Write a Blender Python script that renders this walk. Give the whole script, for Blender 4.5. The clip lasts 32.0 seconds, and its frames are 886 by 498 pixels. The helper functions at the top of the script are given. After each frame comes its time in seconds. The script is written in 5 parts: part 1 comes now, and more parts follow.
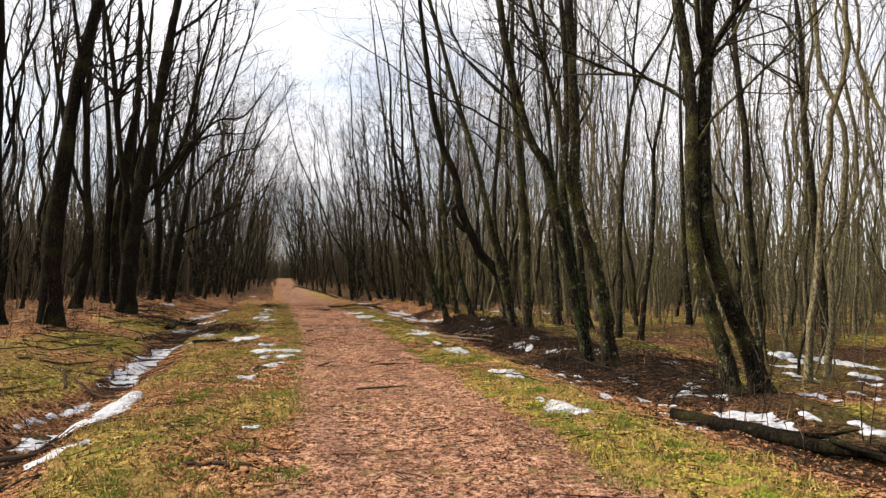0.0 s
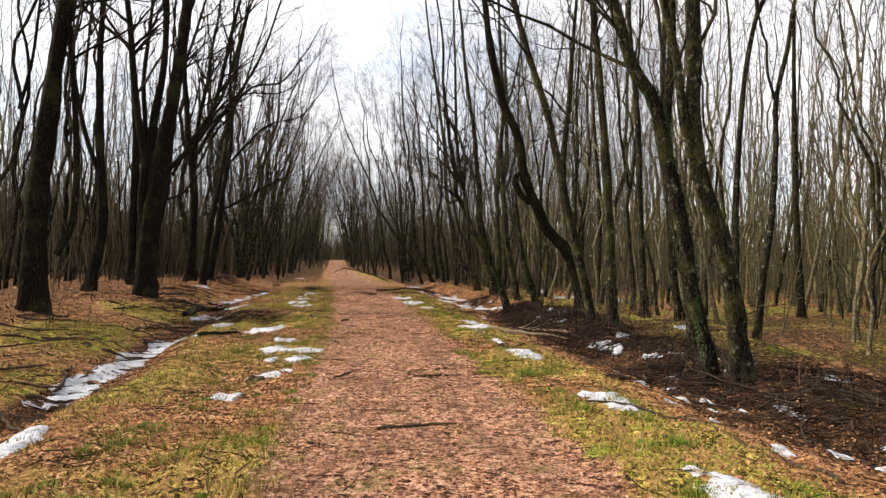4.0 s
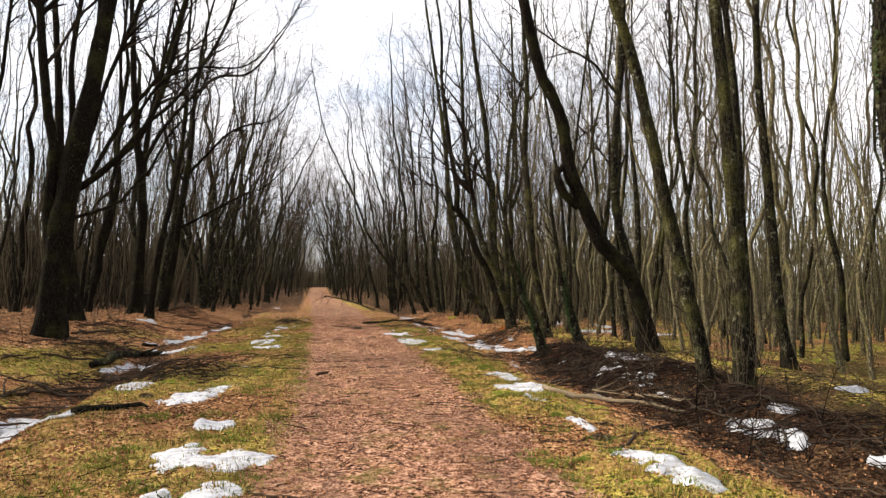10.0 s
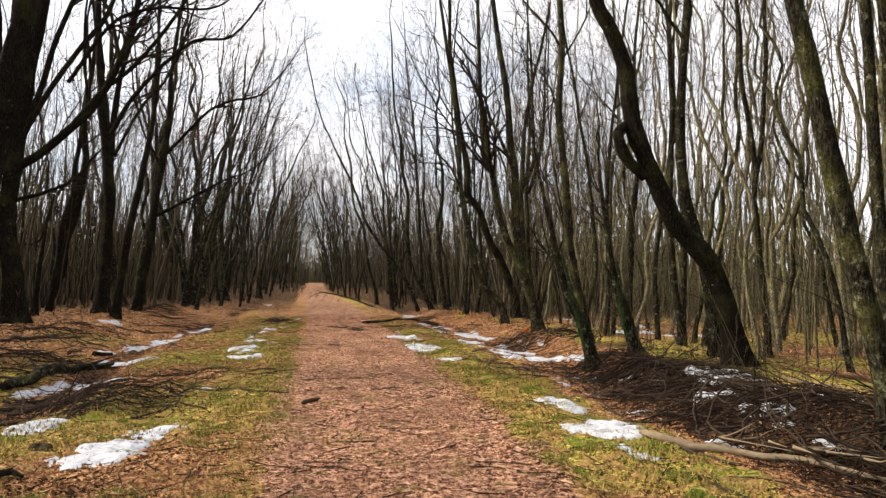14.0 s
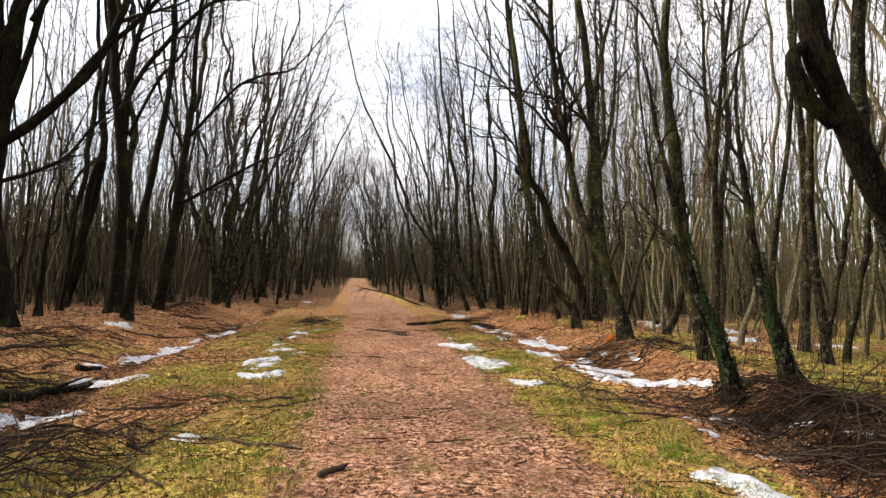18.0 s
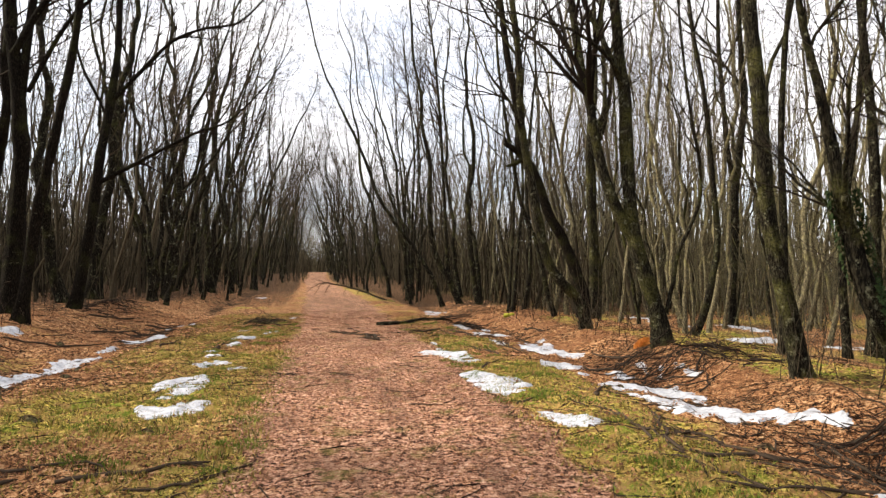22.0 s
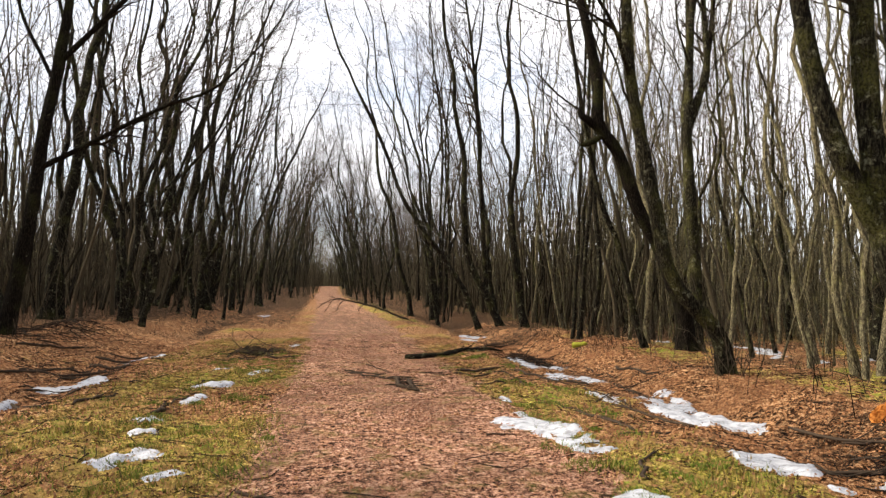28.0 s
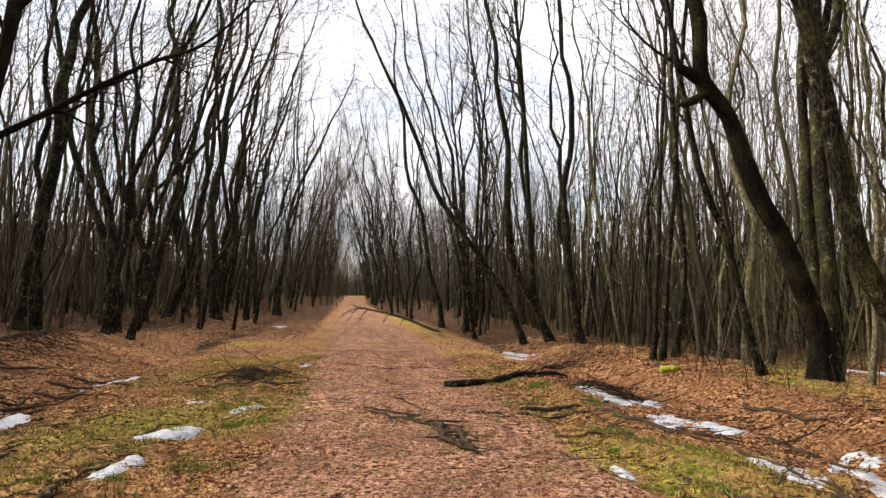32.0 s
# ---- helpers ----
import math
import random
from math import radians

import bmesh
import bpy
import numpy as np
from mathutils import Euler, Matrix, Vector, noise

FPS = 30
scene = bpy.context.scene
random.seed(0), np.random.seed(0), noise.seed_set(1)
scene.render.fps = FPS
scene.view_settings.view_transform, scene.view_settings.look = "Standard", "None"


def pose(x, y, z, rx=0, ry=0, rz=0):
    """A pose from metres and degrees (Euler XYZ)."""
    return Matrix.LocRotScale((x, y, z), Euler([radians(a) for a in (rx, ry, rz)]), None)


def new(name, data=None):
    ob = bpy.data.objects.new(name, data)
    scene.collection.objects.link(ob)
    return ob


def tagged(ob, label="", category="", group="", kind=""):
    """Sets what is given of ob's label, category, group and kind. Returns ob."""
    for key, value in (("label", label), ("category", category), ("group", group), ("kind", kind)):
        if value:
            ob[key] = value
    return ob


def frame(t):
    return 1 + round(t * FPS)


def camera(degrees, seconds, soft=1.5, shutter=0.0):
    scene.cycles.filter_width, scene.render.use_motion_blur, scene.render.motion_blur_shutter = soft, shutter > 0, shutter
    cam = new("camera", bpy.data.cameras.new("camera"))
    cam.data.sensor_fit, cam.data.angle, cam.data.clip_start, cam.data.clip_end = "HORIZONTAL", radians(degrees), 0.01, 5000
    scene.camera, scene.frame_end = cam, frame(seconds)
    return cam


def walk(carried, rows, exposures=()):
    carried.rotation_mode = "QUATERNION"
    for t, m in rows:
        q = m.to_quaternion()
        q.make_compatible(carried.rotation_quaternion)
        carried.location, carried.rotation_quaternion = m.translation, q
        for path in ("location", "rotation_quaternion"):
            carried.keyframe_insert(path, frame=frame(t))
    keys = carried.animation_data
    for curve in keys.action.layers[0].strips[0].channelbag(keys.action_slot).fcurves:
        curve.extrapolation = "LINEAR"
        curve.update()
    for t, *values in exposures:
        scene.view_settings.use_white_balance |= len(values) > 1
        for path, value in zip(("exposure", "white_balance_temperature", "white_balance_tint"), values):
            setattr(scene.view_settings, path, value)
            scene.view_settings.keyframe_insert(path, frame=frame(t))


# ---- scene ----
cam = camera(68.7, 32.0, soft=1.4)
METRES, EYE, TILT, LEAN, TURN = 30.0, 1.52, 3.22, -0.3, -14.3
ROWS = [
    (0.0, 0.0, 0.0, 0.0, -0.0, 0.0, 0.0),
    (0.5, 0.0006, 0.0159, -0.0007, 1.68, -0.22, 0.06),
    (1.0, 0.0005, 0.0316, -0.0001, 2.34, -1.07, -0.07),
    (1.5, -0.0025, 0.0478, -0.0014, 2.42, -0.94, -0.12),
    (2.0, -0.0037, 0.063, -0.0027, 2.63, -1.03, -0.1),
    (2.5, -0.0034, 0.0788, -0.0028, 2.58, -1.28, -0.09),
    (3.0, -0.0039, 0.0948, -0.0044, 3.3, -1.48, -0.04),
    (3.5, -0.0041, 0.1109, -0.0068, 4.23, -1.56, -0.07),
    (5.5, -0.0143, 0.1753, -0.0105, 6.09, -0.56, -0.03),
    (6.0, -0.0182, 0.1894, -0.0092, 6.52, 0.09, 0.06),
    (6.5, -0.0213, 0.206, -0.0105, 6.26, 0.1, -0.04),
    (7.0, -0.0266, 0.2229, -0.0129, 6.01, 0.1, -0.02),
    (7.5, -0.0322, 0.2381, -0.0125, 6.14, 0.84, -0.06),
    (8.0, -0.0363, 0.253, -0.0142, 5.38, 1.08, -0.11),
    (8.5, -0.0402, 0.2691, -0.0158, 4.09, 0.55, -0.04),
    (9.0, -0.0427, 0.285, -0.0165, 3.45, 0.23, 0.04),
    (9.5, -0.0437, 0.3009, -0.0162, 3.39, 0.55, 0.07),
    (10.0, -0.0465, 0.3166, -0.0174, 3.41, 0.86, 0.04),
    (10.5, -0.0488, 0.3318, -0.018, 3.79, 0.8, -0.04),
    (11.0, -0.0512, 0.3477, -0.0177, 3.32, 0.21, -0.12),
    (11.5, -0.0566, 0.3624, -0.0194, 2.78, 0.39, -0.09),
    (12.0, -0.0601, 0.3769, -0.0206, 2.72, 0.51, -0.12),
    (12.5, -0.0638, 0.3917, -0.0206, 2.18, 0.59, -0.15),
    (13.0, -0.0676, 0.4041, -0.0211, 1.93, 0.96, -0.03),
    (13.5, -0.0691, 0.4186, -0.0228, 2.48, 0.55, 0.08),
    (14.0, -0.0712, 0.4338, -0.0228, 3.14, 0.42, 0.19),
    (14.5, -0.0746, 0.4488, -0.0227, 4.26, 0.87, 0.29),
    (16.5, -0.0837, 0.5077, -0.0248, 6.06, 0.38, 0.2),
    (17.0, -0.0876, 0.5223, -0.0254, 5.95, 0.31, 0.14),
    (17.5, -0.0919, 0.5363, -0.0253, 6.32, 0.19, 0.2),
    (18.0, -0.0953, 0.5526, -0.0266, 6.9, 0.02, 0.24),
    (18.5, -0.1005, 0.5679, -0.028, 7.01, -0.23, 0.25),
    (19.0, -0.1058, 0.5825, -0.0279, 6.35, 0.06, 0.28),
    (19.5, -0.1095, 0.5982, -0.0288, 5.48, -0.39, 0.34),
    (20.0, -0.1144, 0.6141, -0.0309, 4.9, -0.98, 0.38),
    (20.5, -0.1176, 0.6295, -0.0314, 4.8, -0.9, 0.35),
    (21.0, -0.1195, 0.6457, -0.032, 4.33, -0.82, 0.37),
    (21.5, -0.1238, 0.6607, -0.034, 3.74, -0.7, 0.32),
    (22.0, -0.1261, 0.6751, -0.0354, 3.52, -0.5, 0.28),
    (22.5, -0.1275, 0.6904, -0.035, 3.61, -0.55, 0.25),
    (23.0, -0.1308, 0.7056, -0.0359, 3.81, -0.15, 0.16),
    (23.5, -0.1329, 0.7199, -0.0357, 4.56, 0.06, 0.16),
    (24.0, -0.1347, 0.735, -0.035, 4.7, 0.05, 0.12),
    (24.5, -0.1388, 0.7505, -0.0366, 4.84, 0.4, 0.13),
    (25.0, -0.1419, 0.7659, -0.038, 5.62, 0.31, 0.11),
    (25.5, -0.1453, 0.7821, -0.0382, 5.96, 0.23, 0.01),
    (27.5, -0.1655, 0.8376, -0.0408, 4.81, 0.99, 0.1),
    (28.0, -0.1694, 0.8518, -0.0429, 4.57, 0.8, 0.1),
    (28.5, -0.1733, 0.8666, -0.0436, 4.15, 0.71, 0.1),
    (29.0, -0.1783, 0.8814, -0.0435, 3.87, 1.45, 0.12),
    (29.5, -0.1805, 0.8968, -0.0453, 3.39, 1.64, 0.04),
    (30.0, -0.1828, 0.9123, -0.0468, 3.19, 1.28, 0.08),
    (30.5, -0.1852, 0.9279, -0.0475, 4.31, 1.08, 0.07),
    (31.0, -0.1867, 0.9438, -0.0483, 5.02, 1.05, -0.08),
    (31.5, -0.1912, 0.9586, -0.0502, 5.69, 1.36, -0.08),
    (32.0, -0.1952, 0.9733, -0.0511, 6.8, 1.69, -0.06),
]
walk(cam, [(t, pose(0, 0, EYE, TILT, LEAN, TURN) @ pose(METRES * x, METRES * y, METRES * z, 90 + pitch, roll, yaw)) for t, x, y, z, yaw, pitch, roll in ROWS],
     exposures=[(0.0, 0.94), (6.0, 1.12), (14.0, 1.16), (19.0, 1.32), (25.0, 1.36), (28.0, 1.22), (32.0, 1.21)])

# ---- world and light ----
world = bpy.data.worlds.new("overcast_sky")
scene.world = world
world.use_nodes = True
wn, wl = world.node_tree.nodes, world.node_tree.links
wn.clear()
SUN_UP, SUN_TURN = 36.0, 284.0
sky = wn.new("ShaderNodeTexSky")
sky.sky_type = "NISHITA"
sky.sun_disc = False
sky.sun_elevation, sky.sun_rotation = radians(SUN_UP), radians(SUN_TURN)
sky.air_density, sky.dust_density = 1.0, 1.5
wco = wn.new("ShaderNodeTexCoord")
wmap = wn.new("ShaderNodeMapping")
wmap.inputs["Scale"].default_value = (1.0, 1.0, 2.6)
cloud = wn.new("ShaderNodeTexNoise")
cloud.inputs["Scale"].default_value = 3.2
cloud.inputs["Detail"].default_value = 7.0
cloud.inputs["Roughness"].default_value = 0.55
cramp = wn.new("ShaderNodeValToRGB")
cramp.color_ramp.elements[0].position, cramp.color_ramp.elements[1].position = 0.40, 0.66
cramp.color_ramp.elements[0].color = (0.42, 0.42, 0.42, 1)
wmix = wn.new("ShaderNodeMix")
wmix.data_type = "RGBA"
wmix.inputs["B"].default_value = (7.5, 7.4, 7.6, 1)
wbg = wn.new("ShaderNodeBackground")
wbg.inputs["Strength"].default_value = 0.1
wout = wn.new("ShaderNodeOutputWorld")
wl.new(wco.outputs["Generated"], wmap.inputs["Vector"])
wl.new(wmap.outputs["Vector"], cloud.inputs["Vector"])
wsep = wn.new("ShaderNodeSeparateXYZ")
wlow = wn.new("ShaderNodeMath")
wlow.operation = "MULTIPLY_ADD"
wlow.inputs[1].default_value = 0.22
wl.new(wco.outputs["Generated"], wsep.inputs["Vector"])
wl.new(wsep.outputs["Z"], wlow.inputs[0])
wl.new(cloud.outputs["Fac"], wlow.inputs[2])
wl.new(wlow.outputs["Value"], cramp.inputs["Fac"])
wl.new(cramp.outputs["Color"], wmix.inputs["Factor"])
wl.new(sky.outputs["Color"], wmix.inputs["A"])
wl.new(wmix.outputs["Result"], wbg.inputs["Color"])
wl.new(wbg.outputs["Background"], wout.inputs["Surface"])
sun = new("sun", bpy.data.lights.new("sun", "SUN"))
sun.data.energy, sun.data.angle, sun.data.color = 5.0, radians(16), (1.0, 0.90, 0.74)
sun.matrix_basis = pose(0, 0, 30, 90 - SUN_UP, 0, 180 - SUN_TURN)


# ---- materials ----
def nodes_of(name, rough=0.9, spec=0.2):
    mat = bpy.data.materials.new(name)
    mat.use_nodes = True
    n, l = mat.node_tree.nodes, mat.node_tree.links
    b = n["Principled BSDF"]
    b.inputs["Roughness"].default_value = rough
    b.inputs["Specular IOR Level"].default_value = spec
    return mat, n, l, b


def noise_node(n, l, vec, scale, detail=4.0, rough=0.55, dist=0.0):
    t = n.new("ShaderNodeTexNoise")
    t.inputs["Scale"].default_value = scale
    t.inputs["Detail"].default_value = detail
    t.inputs["Roughness"].default_value = rough
    t.inputs["Distortion"].default_value = dist
    l.new(vec, t.inputs["Vector"])
    return t.outputs["Fac"]


def ramp_node(n, l, fac, *stops):
    r = n.new("ShaderNodeValToRGB")
    e = r.color_ramp.elements
    while len(e) < len(stops):
        e.new(0.5)
    for k, (p, c) in zip(e, stops):
        k.position, k.color = p, ((c, c, c, 1) if isinstance(c, (int, float)) else (*c, 1))
    l.new(fac, r.inputs["Fac"])
    return r.outputs["Color"]


def mix_node(n, l, fac, a, b, mode="MIX"):
    m = n.new("ShaderNodeMix")
    m.data_type, m.blend_type = "RGBA", mode
    for key, v in (("Factor", fac), ("A", a), ("B", b)):
        if isinstance(v, (int, float)):
            m.inputs[key].default_value = v
        elif isinstance(v, tuple):
            m.inputs[key].default_value = (*v, 1)
        else:
            l.new(v, m.inputs[key])
    return m.outputs["Result"]


def math_node(n, l, op, a, b=0.5):
    m = n.new("ShaderNodeMath")
    m.operation = op
    for i, v in enumerate((a, b)):
        if isinstance(v, (int, float)):
            m.inputs[i].default_value = v
        else:
            l.new(v, m.inputs[i])
    return m.outputs[0]


def bump_node(n, l, b, height, strength, distance):
    k = n.new("ShaderNodeBump")
    k.inputs["Strength"].default_value, k.inputs["Distance"].default_value = strength, distance
    l.new(height, k.inputs["Height"])
    l.new(k.outputs["Normal"], b.inputs["Normal"])


def place_vec(n, l, sx=1, sy=1, sz=1, kind="Object"):
    c = n.new("ShaderNodeTexCoord")
    m = n.new("ShaderNodeMapping")
    m.inputs["Scale"].default_value = (sx, sy, sz)
    l.new(c.outputs[kind], m.inputs["Vector"])
    return m.outputs["Vector"]


def bark(name, dark, light, moss, moss_at, lichen_at=0.56):
    mat, n, l, b = nodes_of(name, 0.97, 0.03)
    v, w = place_vec(n, l, 1, 1, 0.28), place_vec(n, l)
    furrow = noise_node(n, l, v, 42, 6, 0.65, 0.3)
    patch = noise_node(n, l, w, 1.7, 5, 0.6)
    grain = noise_node(n, l, w, 60, 3)
    col = ramp_node(n, l, furrow, (0.43, dark), (0.52, tuple(0.6 * p + 0.4 * q for p, q in zip(dark, light))), (0.60, tuple(1.2 * q for q in light)))
    col = mix_node(n, l, math_node(n, l, "MULTIPLY", grain, 0.35), col, tuple(0.4 * p for p in dark))
    green = ramp_node(n, l, patch, (moss_at, 0.0), (moss_at + 0.16, 0.85))
    speck = ramp_node(n, l, noise_node(n, l, w, 34, 4), (0.42, 0.25), (0.6, 1.0))
    col = mix_node(n, l, math_node(n, l, "MULTIPLY", green, speck), col, moss)
    lichen = ramp_node(n, l, noise_node(n, l, w, 7, 7, 0.75), (lichen_at, 0.0), (lichen_at + 0.08, 0.7))
    col = mix_node(n, l, math_node(n, l, "MULTIPLY", lichen, speck), col, (0.24, 0.235, 0.155))
    l.new(col, b.inputs["Base Color"])
    plates = n.new("ShaderNodeTexVoronoi")
    plates.feature = "DISTANCE_TO_EDGE"
    plates.inputs["Scale"].default_value = 36
    l.new(place_vec(n, l, 1, 1, 0.22), plates.inputs["Vector"])
    crack = ramp_node(n, l, plates.outputs["Distance"], (0.0, 0.0), (0.16, 1.0))
    bump_node(n, l, b, math_node(n, l, "ADD", math_node(n, l, "ADD", furrow, math_node(n, l, "MULTIPLY", grain, 0.4)), math_node(n, l, "MULTIPLY", crack, 0.12)), 0.8, 0.022)
    return mat


BARK = bark("bark_grey_brown", (0.004, 0.0035, 0.003), (0.034, 0.029, 0.019), (0.056, 0.055, 0.017), 0.51)
BARK_MOSSY = bark("bark_mossy", (0.006, 0.005, 0.004), (0.040, 0.035, 0.022), (0.074, 0.072, 0.020), 0.48)
# dark bark; on the left bank it paints in the backlit trunks' shade
BARK_DARK_SHADED = bark("bark_dark_shaded", (0.005, 0.004, 0.003), (0.019, 0.015, 0.011), (0.034, 0.035, 0.012), 0.51, 0.62)
# olive bark of slim stems, brightened to carry the light that falls on them
BARK_SLIM_LIT = bark("bark_slim_lit_stems", (0.050, 0.042, 0.026), (0.210, 0.180, 0.108), (0.175, 0.160, 0.058), 0.50)


def twig_material(name, a, b_, few_pale=1.0):
    mat, n, l, b = nodes_of(name, 0.95, 0.04)
    g = n.new("ShaderNodeNewGeometry")
    col = mix_node(n, l, math_node(n, l, "POWER", g.outputs["Random Per Island"], few_pale), a, b_)
    k = noise_node(n, l, place_vec(n, l), 22, 3)
    col = mix_node(n, l, math_node(n, l, "MULTIPLY", k, 0.7), col, tuple(0.35 * c for c in a))
    l.new(col, b.inputs["Base Color"])
    return mat


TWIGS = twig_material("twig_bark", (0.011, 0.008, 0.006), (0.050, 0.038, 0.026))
FAR_TWIGS = twig_material("far_paler_twig_bark", (0.026, 0.019, 0.012), (0.110, 0.082, 0.052))
# pale shoots; on crowns the paleness paints in sunlight and distance haze
PALE_LIT_TWIGS = twig_material("pale_lit_twig_bark", (0.046, 0.036, 0.025), (0.140, 0.110, 0.074))
BRUSH = twig_material("dead_branch", (0.004, 0.003, 0.0025), (0.190, 0.140, 0.100), 2.6)
STEMS = twig_material("thicket_stems", (0.010, 0.008, 0.006), (0.115, 0.092, 0.058))
# reddish twigs, darkened so the shade inside the heaps is in the colour
TANGLE = twig_material("reddish_twigs", (0.004, 0.003, 0.0025), (0.050, 0.028, 0.020))
STICK = twig_material("rotten_stick", (0.030, 0.021, 0.015), (0.085, 0.060, 0.042))
PALE_STICK = twig_material("weathered_stick", (0.17, 0.125, 0.08), (0.26, 0.20, 0.13))
YELLOW_MOSS = twig_material("yellow_moss", (0.27, 0.27, 0.03), (0.36, 0.35, 0.05))


def scatter_material(name, *colours):
    mat, n, l, b = nodes_of(name, 0.9, 0.1)
    g = n.new("ShaderNodeNewGeometry")
    stops = [(i / (len(colours) - 1), c) for i, c in enumerate(colours)]
    col = ramp_node(n, l, g.outputs["Random Per Island"], *stops)
    k = noise_node(n, l, place_vec(n, l), 3.0, 3)
    col = mix_node(n, l, math_node(n, l, "MULTIPLY", k, 0.5), col, tuple(0.6 * c for c in colours[0]))
    l.new(col, b.inputs["Base Color"])
    return mat


LEAF = scatter_material("dead_leaf", (0.045, 0.021, 0.012), (0.38, 0.178, 0.080), (0.22, 0.095, 0.043), (0.46, 0.250, 0.125), (0.11, 0.050, 0.026))
CHIP = scatter_material("wood_chip", (0.12, 0.058, 0.038), (0.30, 0.138, 0.086), (0.50, 0.250, 0.160), (0.19, 0.090, 0.056), (0.37, 0.172, 0.107), (0.54, 0.320, 0.205))
BLADE = scatter_material("moss_and_grass", (0.06, 0.052, 0.012), (0.40, 0.29, 0.070), (0.20, 0.215, 0.030), (0.52, 0.34, 0.135), (0.015, 0.011, 0.006), (0.18, 0.24, 0.035), (0.42, 0.215, 0.085))
STRAW = scatter_material("dry_grass", (0.10, 0.064, 0.032), (0.22, 0.145, 0.070), (0.07, 0.043, 0.022))
ORANGE = scatter_material("orange_needles", (0.42, 0.15, 0.03), (0.58, 0.25, 0.06), (0.50, 0.19, 0.04))
IVY = scatter_material("ivy_leaf", (0.012, 0.022, 0.008), (0.045, 0.068, 0.022), (0.020, 0.034, 0.012))

GRASS = scatter_material("fresh_grass", (0.06, 0.10, 0.014), (0.17, 0.21, 0.03), (0.11, 0.16, 0.02))
CLOD = bark("turf_clod", (0.015, 0.010, 0.006), (0.09, 0.060, 0.034), (0.11, 0.11, 0.02), 0.52)


def ground_material():
    mat, n, l, b = nodes_of("forest_ground", 0.97, 0.04)
    w = place_vec(n, l)
    a = n.new("ShaderNodeVertexColor")
    a.layer_name = "cover"
    s = n.new("ShaderNodeSeparateColor")
    l.new(a.outputs["Color"], s.inputs["Color"])
    fine, mid = noise_node(n, l, w, 42, 8, 0.75), noise_node(n, l, w, 5, 6, 0.65)
    crumb = noise_node(n, l, w, 15, 8, 0.78, 0.6)
    broad = noise_node(n, l, w, 0.9, 5, 0.6)
    mash = math_node(n, l, "ADD", math_node(n, l, "MULTIPLY", fine, 0.35), math_node(n, l, "MULTIPLY", crumb, 0.65))
    # lowest stops of litter, dirt and moss: crevice shade painted near black
    litter = ramp_node(n, l, mash, (0.472, (0.010, 0.005, 0.003)), (0.492, (0.25, 0.115, 0.050)), (0.525, (0.50, 0.245, 0.108)), (0.570, (0.66, 0.44, 0.25)))
    litter = mix_node(n, l, ramp_node(n, l, broad, (0.44, 0.0), (0.62, 0.6)), litter, (0.25, 0.115, 0.054))
    dirt = ramp_node(n, l, mash, (0.464, (0.018, 0.009, 0.007)), (0.487, (0.29, 0.138, 0.087)), (0.525, (0.55, 0.288, 0.184)), (0.575, (0.78, 0.52, 0.38)))
    dirt = mix_node(n, l, ramp_node(n, l, mid, (0.46, 0.0), (0.62, 0.5)), dirt, litter)
    dirt = mix_node(n, l, ramp_node(n, l, broad, (0.47, 0.0), (0.60, 0.4)), dirt, (0.125, 0.066, 0.042))
    streak = noise_node(n, l, place_vec(n, l, 3.2, 0.22, 1), 1.0, 4, 0.6)
    dirt = mix_node(n, l, ramp_node(n, l, streak, (0.50, 0.0), (0.66, 0.42)), dirt, (0.105, 0.062, 0.045))
    moss = ramp_node(n, l, mash, (0.470, (0.007, 0.006, 0.002)), (0.494, (0.22, 0.18, 0.032)), (0.53, (0.50, 0.39, 0.074)), (0.585, (0.72, 0.57, 0.19)))
    lush = ramp_node(n, l, noise_node(n, l, w, 1.6, 4), (0.52, 0.0), (0.62, 0.75))
    moss = mix_node(n, l, lush, moss, (0.16, 0.23, 0.022))
    moss = mix_node(n, l, ramp_node(n, l, mid, (0.47, 0.0), (0.57, 0.75)), moss, (0.37, 0.215, 0.085))
    # leaf mould, taken near black so that shade under brush is in the colour
    mould_and_shade = ramp_node(n, l, mash, (0.45, (0.003, 0.002, 0.002)), (0.51, (0.024, 0.016, 0.010)), (0.59, (0.12, 0.080, 0.045)))

    def edge(channel, k):
        v = math_node(n, l, "ADD", s.outputs[channel], math_node(n, l, "MULTIPLY", math_node(n, l, "SUBTRACT", mid, 0.5), k))
        return ramp_node(n, l, v, (0.38, 0.0), (0.62, 1.0))
    col = mix_node(n, l, edge("Green", 1.6), litter, moss)
    thin = ramp_node(n, l, noise_node(n, l, w, 2.3, 6, 0.7), (0.53, 0.0), (0.64, 0.55))
    col = mix_node(n, l, edge("Red", 1.1), col, mix_node(n, l, thin, dirt, (0.15, 0.135, 0.035)))
    col = mix_node(n, l, math_node(n, l, "MULTIPLY", edge("Blue", 1.2), 0.85), col, mould_and_shade)
    l.new(col, b.inputs["Base Color"])
    h = math_node(n, l, "ADD", math_node(n, l, "MULTIPLY", mid, 0.8), math_node(n, l, "ADD", math_node(n, l, "MULTIPLY", fine, 0.6), crumb))
    bump_node(n, l, b, h, 1.0, 0.06)
    return mat


GROUND = ground_material()


